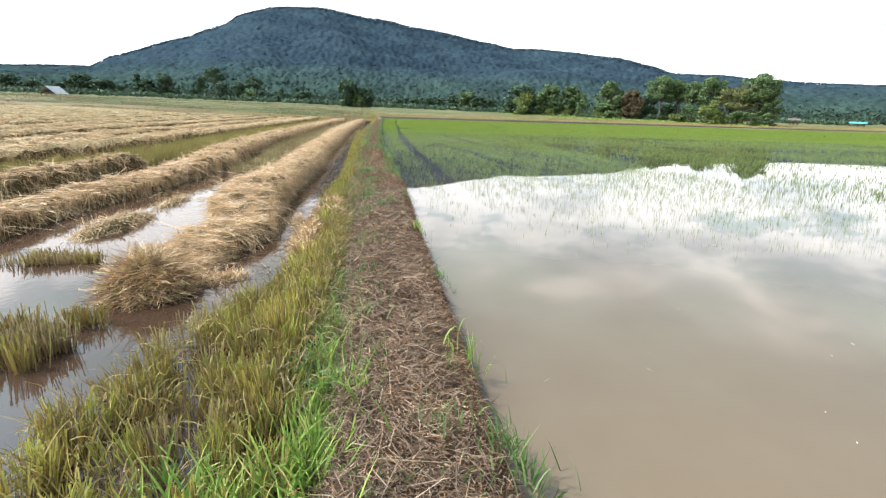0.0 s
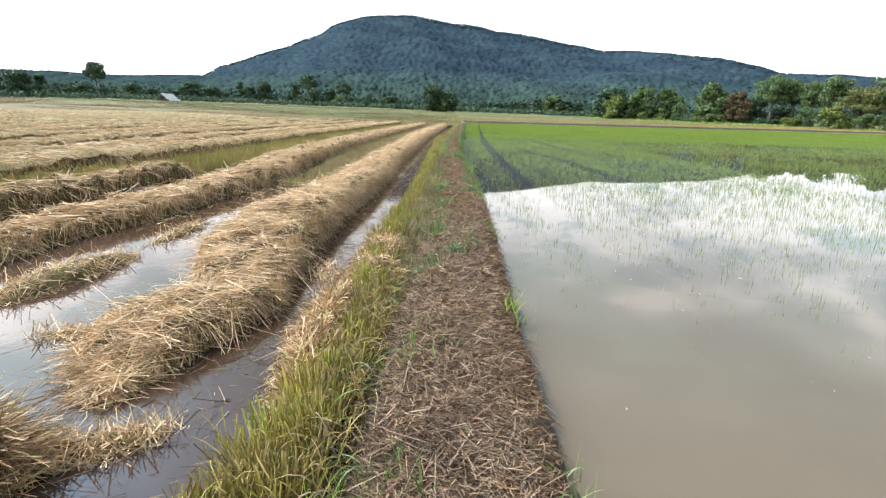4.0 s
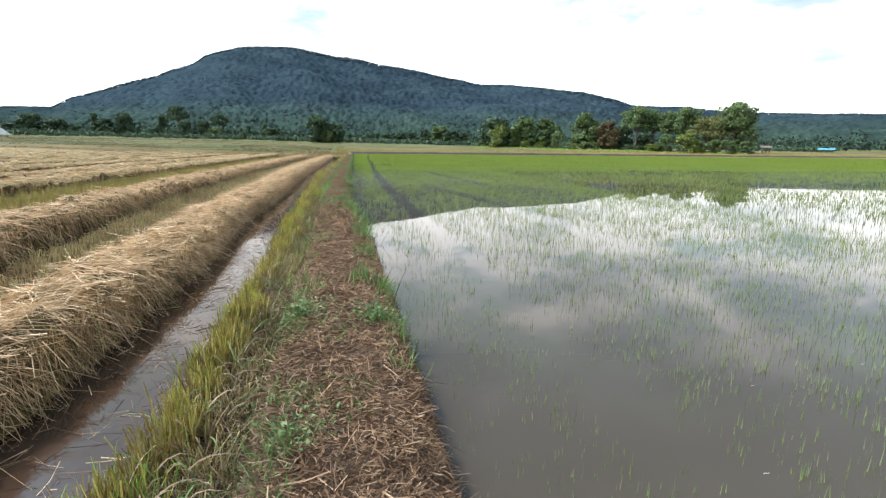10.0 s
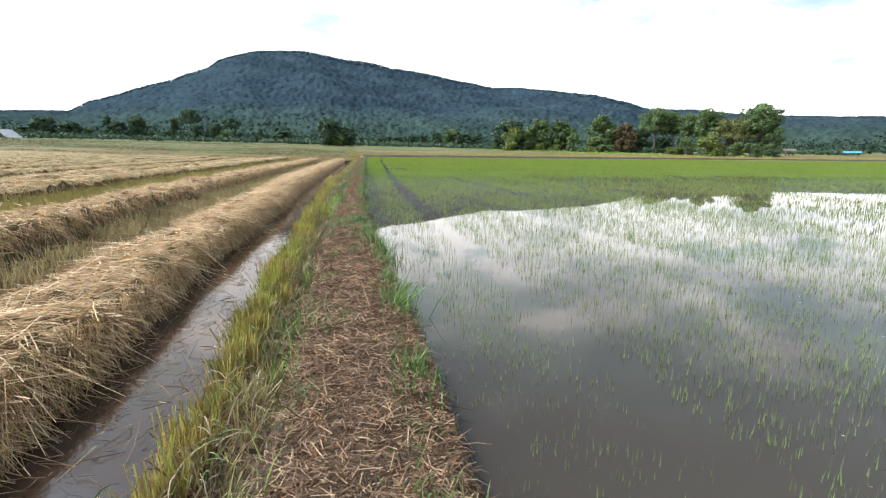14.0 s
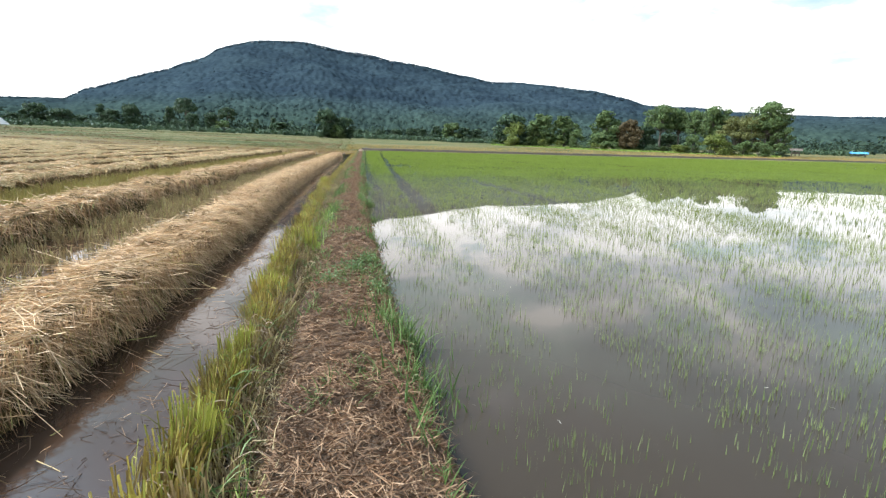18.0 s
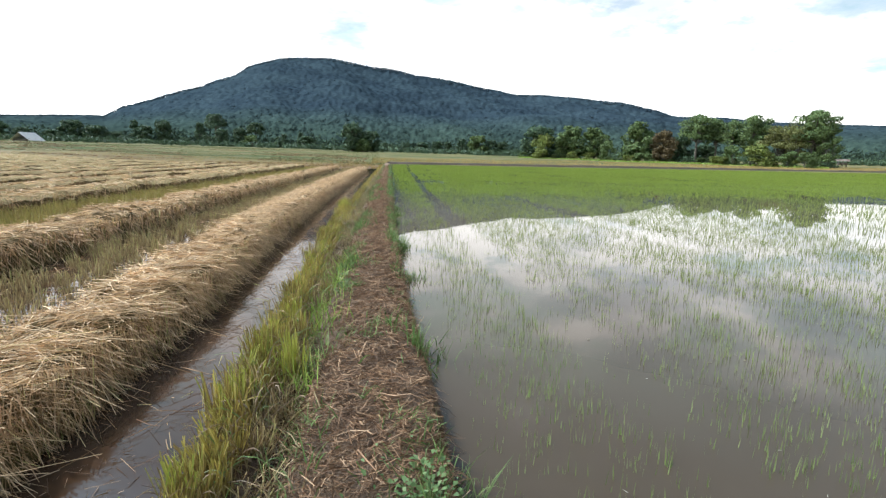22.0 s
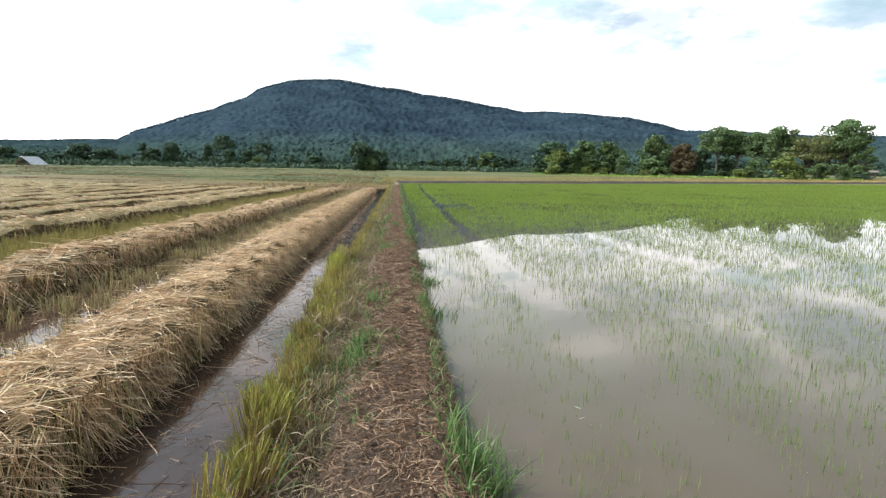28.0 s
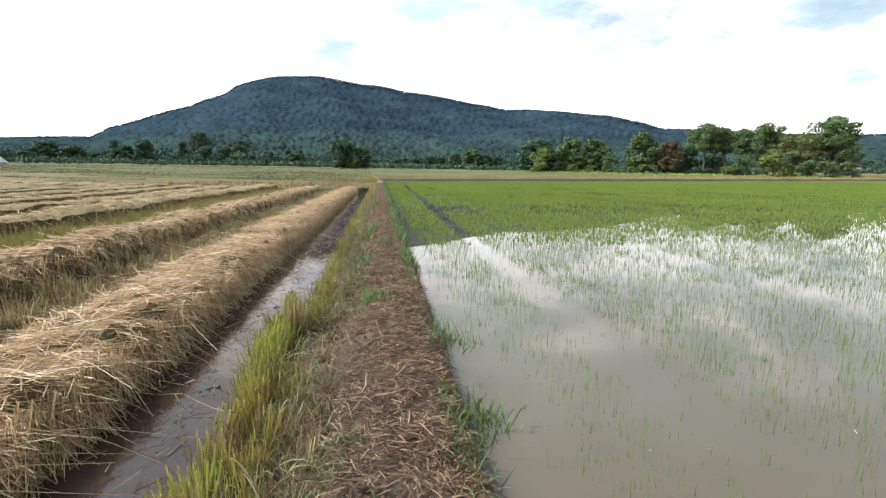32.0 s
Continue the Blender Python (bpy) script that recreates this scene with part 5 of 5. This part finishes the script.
for x, y, n, l in ((-0.52, 19.0, 120, 0.28), (0.30, 16.5, 110, 0.22), (0.40, 17.9, 110, 0.24), (0.52, 16.1, 40, 0.42), (0.42, 19.3, 100, 0.22), (-0.63, 18.5, 90, 0.30), (-0.39, 16.1, 70, 0.22), (0.45, 20.2, 90, 0.2),
                   (0.46, 22.3, 180, 0.42), (0.50, 21.6, 120, 0.36), (0.3, 22.6, 70, 0.2), (-0.30, 29.4, 90, 0.26), (0.16, 26.6, 40, 0.18), (-0.34, 32.6, 110, 0.26)):
    tuft("grass_tuft", "green grass tuft at the edge of the bund", x, y, n, l, 0.30, M_GRASS)
for x, y, n, l in ((0.47, 28.9, 110, 0.24), (0.40, 26.3, 130, 0.30), (-0.36, 29.0, 100, 0.28), (-0.43, 26.2, 70, 0.25), (-0.31, 32.8, 130, 0.28), (0.42, 34.2, 140, 0.28), (0.42, 31.1, 190, 0.42), (-0.26, 34.3, 80, 0.24),
                   (-0.64, 32.5, 80, 0.26), (-0.19, 38.3, 120, 0.28), (0.50, 37.4, 130, 0.30), (0.52, 35.9, 140, 0.28), (0.05, 42.5, 90, 0.22), (0.40, 40.6, 110, 0.25), (-0.2, 45.0, 120, 0.25), (0.45, 46.0, 120, 0.25)):
    tuft("grass_tuft", "green grass tuft at the water edge of the bund", x, y, n, l, 0.28, M_GRASS)
for x, y, n, s in ((-0.05, 10.6, 60, 0.16), (-0.27, 15.4, 190, 0.30), (0.34, 15.2, 170, 0.26), (-0.2, 13.6, 60, 0.2), (0.08, 24.1, 150, 0.34), (0.25, 24.4, 120, 0.28), (0.3, 23.3, 90, 0.3), (-0.17, 23.7, 70, 0.2), (-0.30, 28.0, 60, 0.2)):
    weed("low leafy green weed on the bund", x, y, int(n * 1.6), s, 0.032)

for x, y, n, l in ((-0.60, 4.50, 240, 0.42), (-0.92, 4.35, 240, 0.42), (-0.80, 3.90, 220, 0.42), (-1.18, 4.25, 120, 0.45), (-0.50, 5.15, 120, 0.36)):
    tuft("grass_tuft", "lush broad-bladed green grass at the start of the bund", x, y, n, l, 0.34, M_LUSH, 0.6, 0.017)

for x, y, n, l in ((-0.58, 4.75, 150, 0.42), (-0.56, 5.15, 150, 0.42), (-0.58, 5.6, 150, 0.42), (-0.57, 6.1, 130, 0.40), (-0.58, 6.6, 110, 0.38), (-0.60, 7.1, 70, 0.36), (-0.58, 10.6, 60, 0.3), (-0.52, 8.3, 50, 0.28), (0.36, 5.3, 40, 0.3), (0.40, 9.1, 30, 0.28)):
    tuft("grass_tuft", "tall thin-bladed green grass beside the stubble", x, y, n, l, 0.22, M_LUSH, 0.45, 0.009)

for x, y, n, l in ((-0.47, 25.9, 60, 0.40), (-0.45, 26.8, 70, 0.42), (-0.50, 27.5, 60, 0.40), (-0.43, 28.4, 80, 0.44), (-0.46, 29.2, 60, 0.36), (-0.52, 16.9, 50, 0.34), (-0.50, 18.2, 40, 0.32), (-0.48, 20.6, 40, 0.34)):
    tuft("grass_tuft", "long-bladed bright green grass in the ditch", x, y, n, l, 0.22, M_LUSH, 0.6, 0.009)

for x, y, n, l in ((-0.86, 12.6, 110, 0.36), (-0.90, 13.05, 130, 0.36), (-0.82, 13.5, 90, 0.34), (-0.84, 14.6, 50, 0.3), (-0.74, 21.2, 50, 0.3), (-0.72, 28.9, 60, 0.32)):
    tuft("grass_tuft", "bright yellow-green regrowth in the stubble row", x, y, n, l, 0.24, M_LUSH, 0.3, 0.010)

# long leaf blades arching out of the strip
for name, label, m, mat in (("arching_leaves", "long green blades arching from the stubble row", 1700, M_GRASS), ("dry_leaves", "long dry blades arching from the stubble row", 2600, M_BUNDSTRAW)):
    y = 5 + 52 * rng.uniform(0, 1, m) ** 1.15
    x = rng.normal(-0.70, 0.09, m)
    side = np.where(rng.uniform(size=m) < 0.7, 1.0, -1.0) * rng.uniform(0.2, 1.0, m)
    d = unit(np.stack([side, rng.normal(0, 0.6, m), rng.uniform(0.6, 1.4, m)], -1))
    v, f = strands(np.stack([x + bend(y), y, rng.uniform(0.0, 0.16, m)], -1), d, rng.uniform(0.22, 0.48, m), 0.0075, rng.uniform(0.5, 1.2, m), 5, 0.08, 0.2)
    v[:, 2] = np.maximum(v[:, 2], -0.01)
    tagged(part(name, mesh_np(name, v, f, mat)), label, "grass", kind="stuff")

m = 2400
y = 3.6 + 6.4 * rng.uniform(0, 1, m)
e = strip_edge(y)
x = e + 0.08 + (-0.62 - e) * rng.uniform(0, 1, m)
c, s = headings(m)
tilt = rng.uniform(0.3, 1.5, m)
d = unit(np.stack([c * tilt, s * tilt, np.ones(m)], -1))
v, f = strands(np.stack([x, y, rng.uniform(0.08, 0.20, m)], -1), d, rng.uniform(0.10, 0.30, m), rng.uniform(0.004, 0.008, m), rng.uniform(0.3, 1.2, m), 4, 0.1, 0.25)
v[:, 2] = np.maximum(v[:, 2], -0.01)
tagged(part("dry_leaves", mesh_np("dry_leaves", v, f, M_TANGRASS)), "tan dry leaves crossing over the cut stubble", "grass", kind="stuff")

# thin grass all along both shoulders
n = 26000
y = rng.uniform(3, 95, n)
y = y[rng.uniform(size=n) < np.clip(40 / np.maximum(y, 40), 0, 1) ** 1.3]
n = len(y)
east = rng.uniform(size=n) < 0.5
x = np.where(east, rng.normal(0.40, 0.06, n), rng.normal(-0.38, 0.10, n))
ok = fbm(x * 0 + np.where(east, 5.0, 0.0), y, 71, 3, 0.45) > np.where(east, np.where(y < 13, 0.45, -0.05), np.where(y < 11, 0.0, 0.28))
x, y = x[ok], y[ok]
n = len(y)
c, s = headings(n)
d = unit(np.stack([c * 0.45, s * 0.45, np.ones(n)], -1))
v, f = strands(np.stack([reach(x, y) + bend(y), y, np.maximum(bund_top(x, y), -0.02)], -1), d, rng.uniform(0.06, 0.22, n) * np.where(y > 40, 1.4, 1), 0.008 * np.where(y > 40, 2.2, 1), rng.uniform(0.1, 0.7, n), 3, 0.08, 0.15)
tagged(part("shoulder_grass", mesh_np("shoulder_grass", v, f, M_GRASS)), "sparse green grass along both shoulders of the bund", "grass", kind="stuff")

# patches of short grass on the trodden top
n = 17000
x, y = np.where(rng.uniform(size=n) < 0.6, rng.uniform(-0.52, -0.1, n), rng.uniform(-0.1, 0.40, n)), rng.uniform(11, 36, n)
ok = fbm(x, y, 75, 3, 0.7) > 0.22 + 0.20 * np.clip((y - 20) / 6, 0, 1)
x, y = x[ok], y[ok]
n = len(y)
c, s = headings(n)
d = unit(np.stack([c * 0.7, s * 0.7, np.ones(n)], -1))
v, f = strands(np.stack([x + bend(y), y, bund_top(x, y)], -1), d, rng.uniform(0.05, 0.17, n), 0.006, rng.uniform(0.1, 0.8, n), 2, 0.1, 0.15)
tagged(part("trodden_grass", mesh_np("trodden_grass", v, f, M_GRASS)), "patches of short green grass on the trodden bund", "grass", kind="stuff")
for x, y, n, l, side in ((0.47, 19.3, 50, 0.50, 0.35), (0.48, 19.7, 30, 0.42, 0.3), (0.47, 16.2, 30, 0.4, 0.25), (0.46, 30.9, 40, 0.46, 0.25), (0.46, 24.6, 30, 0.36, 0.2), (0.47, 14.9, 30, 0.34, 0.2)):
    tuft("grass_tuft", "long pale green grass leaning over the water", x, y, n, l, 0.18, M_GRASS, 0.45, 0.009, side)

# dry roots and grass hanging over the water edge
n = 12000
y = 2.5 + 58 * rng.uniform(0, 1, n) ** 1.2
x = rng.normal(0.40, 0.035, n)
d = unit(np.stack([rng.uniform(0.1, 1.0, n), rng.normal(0, 0.6, n), rng.uniform(-0.9, 0.5, n)], -1))
v, f = strands(np.stack([reach(x, y) + bend(y) + start(y), y, bund_top(x, y) + 0.01], -1), d, rng.uniform(0.05, 0.17, n), 0.005, rng.uniform(0.2, 0.9, n), 2, 0.2, 0.25)
tagged(part("edge_roots", mesh_np("edge_roots", v, f, M_LITTER)), "dry roots and grass hanging over the water edge", "grass", kind="stuff")

# dry grass hanging from the strip onto the bund
n = 36000
y = 1 + 62 * rng.uniform(0, 1, n) ** 1.2
x = rng.normal(-0.52, 0.075, n)
d = unit(np.stack([rng.normal(-0.15, 0.6, n), rng.normal(0, 0.6, n), rng.uniform(0.2, 1.1, n)], -1))
v, f = strands(np.stack([x + bend(y), y, np.maximum(bund_top(x, y), -0.02)], -1), d, rng.uniform(0.10, 0.34, n), 0.0065, rng.uniform(0.3, 1.1, n), 2, 0.2, 0.25)
tagged(part("dry_grass", mesh_np("dry_grass", v, f, M_WITHER)), "withered brown grass leaning over the bund", "grass", kind="stuff")


# ---- rice seedlings in the paddy ----
def track(y):
    return np.interp(y, [0, 15, 24, 30, 37, 48, 58, 80, 106], [1.75, 1.8, 1.84, 1.9, 2.1, 2.55, 3.1, 4.1, 5.8])


def bare(x, y):
    """Share of the seedlings that came up: few in wheel ruts and washed-out bands."""
    a = np.abs(x - np.interp(y, [20, 24, 27, 30, 36], [4.6, 4.4, 4.1, 3.6, 3.2])) < 0.30
    b = np.abs(x - np.interp(y, [33, 37, 41, 50], [6.0, 5.7, 5.5, 5.6])) < 0.36
    return np.where(np.abs(x - track(y)) < np.interp(y, [20, 38, 46, 100], [0.2, 0.26, 0.17, 0.24]), 0.10, np.where((a & (y > 18) & (y < 31)) | (b & (y > 31) & (y < 43)), 0.30, 1.0))


def seedlings(name, label, x0, x1, y0, y1, per_m2, blades, height, width):
    n = int((x1 - x0) * (y1 - y0) * per_m2)
    x, y = rng.uniform(x0, x1, n), rng.uniform(y0, y1, n)
    dens = 0.62 + 0.2 * fbm(x, y, 81, 3, 0.22) + 0.2 * fbm(x, y, 82, 2, 0.05) + 0.30 * fbm(x, 0.06 * y, 83, 2, 0.33)
    dens = dens + (0.30 * fbm(0.12 * x + 0.05 * y, y, 84, 3, 0.11) if y0 > 40 or x0 > 9 else 0)
    lx = x - bend(y)
    dens = dens * np.clip((y - 9.5 + 0.5 * np.minimum(lx, 12)) / 13, 0, 1) * np.clip((lx - 0.55) / 0.5, 0, 1)
    if name == "rice_far":
        dens = dens * np.clip((y - 42) / 5, 0, 1)
    ok = (rng.uniform(size=n) < dens) & (rng.uniform(size=n) < bare(x, y)) & (lx > 0.58)
    x, y = x[ok], y[ok]
    k = np.repeat(np.arange(len(x)), blades)
    p = np.stack([x[k], y[k], np.full(len(k), -0.01)], -1) + rng.normal(size=(len(k), 3)) * (0.04, 0.04, 0)
    d = unit(np.concatenate([rng.normal(size=(len(k), 2)) * 0.07, np.ones((len(k), 1))], -1))
    tall = (height * (0.45 + 0.55 * np.clip((x - bend(y)) / 3 + (y - 10) / 30, 0, 1)))[k]
    v, f = sprouts(p, d, tall * rng.uniform(0.5, 1.2, len(k)), width * rng.uniform(0.8, 1.5, len(k)))
    return tagged(part(name, mesh_np(name, v, f, M_RICE if y0 > 35 or x0 > 40 else M_RICE_MID if y0 > 25 or x0 > 9 else M_RICE_NEAR)), label, "rice seedlings", kind="stuff")


seedlings("rice_near", "thin young rice seedlings standing in muddy water", 0.5, 10, 8, 27, 190, 3, 0.105, 0.0045)
seedlings("rice_dense", "thicker young rice further along the paddy", 0.5, 10, 27, 50, 215, 3, 0.095, 0.0047)
seedlings("rice_mid", "young rice seedlings standing in the paddy", 10, 45, 8, 55, 60, 2, 0.115, 0.011)
seedlings("rice_far", "bright green young rice covering the far paddy", 1.2, 60, 43, 108, 84, 2, 0.082, 0.033)
seedlings("rice_east", "green young rice covering the far side of the paddy", 45, 150, 8, 112, 10, 3, 0.11, 0.085)

# pale flecks and bits on the water
n = 420
x, y = rng.uniform(0.7, 9, n), rng.uniform(4, 44, n)
c, s = headings(n)
v, f = strands(np.stack([x + bend(y), y, np.full(n, 0.004)], -1), unit(np.stack([c, s, rng.uniform(0, 0.5, n)], -1)), rng.uniform(0.015, 0.04, n), 0.004, 0.0, 1, 0.6)
tagged(part("floating_flecks", mesh_np("floating_flecks", v, f, M_FLECK)), "pale leaf bits floating on the paddy water", "debris", kind="stuff")

# ---- grass beyond the fields ----
n = 42000
y = 103 + 110 * rng.uniform(0, 1, n) ** 1.5
x = rng.uniform(-140, 2, n)
y = y + np.clip(-x * 0.6, 0, 34)
c, s = headings(n)
d = unit(np.stack([c * 0.4, s * 0.4, np.ones(n)], -1))
v, f = strands(np.stack([x, y, land(x, y) - 0.03], -1), d, rng.uniform(0.12, 0.4, n), rng.uniform(0.04, 0.10, n), 0.3, 1, 0.2)
tagged(part("meadow_grass", mesh_np("meadow_grass", v, f, M_MEADOW)), "rough green and tan grass beyond the harvested field", "grass", kind="stuff")
n = 30000
x = rng.uniform(0, 180, n)
y = 110.6 + 0.05 * x + 34 * rng.uniform(0, 1, n) ** 2
c, s = headings(n)
d = unit(np.stack([c * 0.4, s * 0.4, np.ones(n)], -1))
v, f = strands(np.stack([x, y, land(x, y) + 0.05], -1), d, rng.uniform(0.12, 0.4, n), rng.uniform(0.05, 0.12, n), 0.3, 1, 0.2)
tagged(part("dry_far_grass", mesh_np("dry_far_grass", v, f, M_TANGRASS)), "tan dry grass beyond the far bund", "grass", kind="stuff")

# low stubble on the bare flats behind the windrows
n = 30000
x = -70 * rng.uniform(0, 1, n) ** 1.2
y = 74 + np.clip(-x * 0.35, 0, 30) + 38 * rng.uniform(0, 1, n)
c, s = headings(n)
d = unit(np.stack([c * 0.4, s * 0.4, np.ones(n)], -1))
v, f = strands(np.stack([x + bend(y), y, land(x, y) - 0.02], -1), d, rng.uniform(0.06, 0.2, n), rng.uniform(0.03, 0.07, n), 0.3, 1, 0.3)
tagged(part("flat_stubble", mesh_np("flat_stubble", v, f, M_TANGRASS)), "short tan stubble on the flat ground behind the windrows", "stubble", kind="stuff")

# wavy lines of taller dark grass, in place of shade on low field banks
n = 22000
i = rng.integers(0, 10, n)
x = rng.uniform(-150, -1, n)
y = 82 + 8.5 * i + np.clip(-x * 0.42, 0, 40) * (1 - 0.05 * i) + 1.6 * fbm(x, i * 7.0, 91, 3, 0.03) + rng.normal(0, 0.22, n)
ok = fbm(x, i * 13.0, 92, 2, 0.02) > 0.0
x, y, i = x[ok], y[ok], i[ok]
n = len(x)
c, s = headings(n)
d = unit(np.stack([c * 0.4, s * 0.4, np.ones(n)], -1))
v, f = strands(np.stack([x, y, land(x, y) - 0.03], -1), d, rng.uniform(0.2, 0.55, n), rng.uniform(0.06, 0.15, n), 0.3, 1, 0.2)
tagged(part("edge_grass", mesh_np("edge_grass", v, f, M_LITTER)), "lines of taller withered grass along old field edges", "grass", kind="stuff")
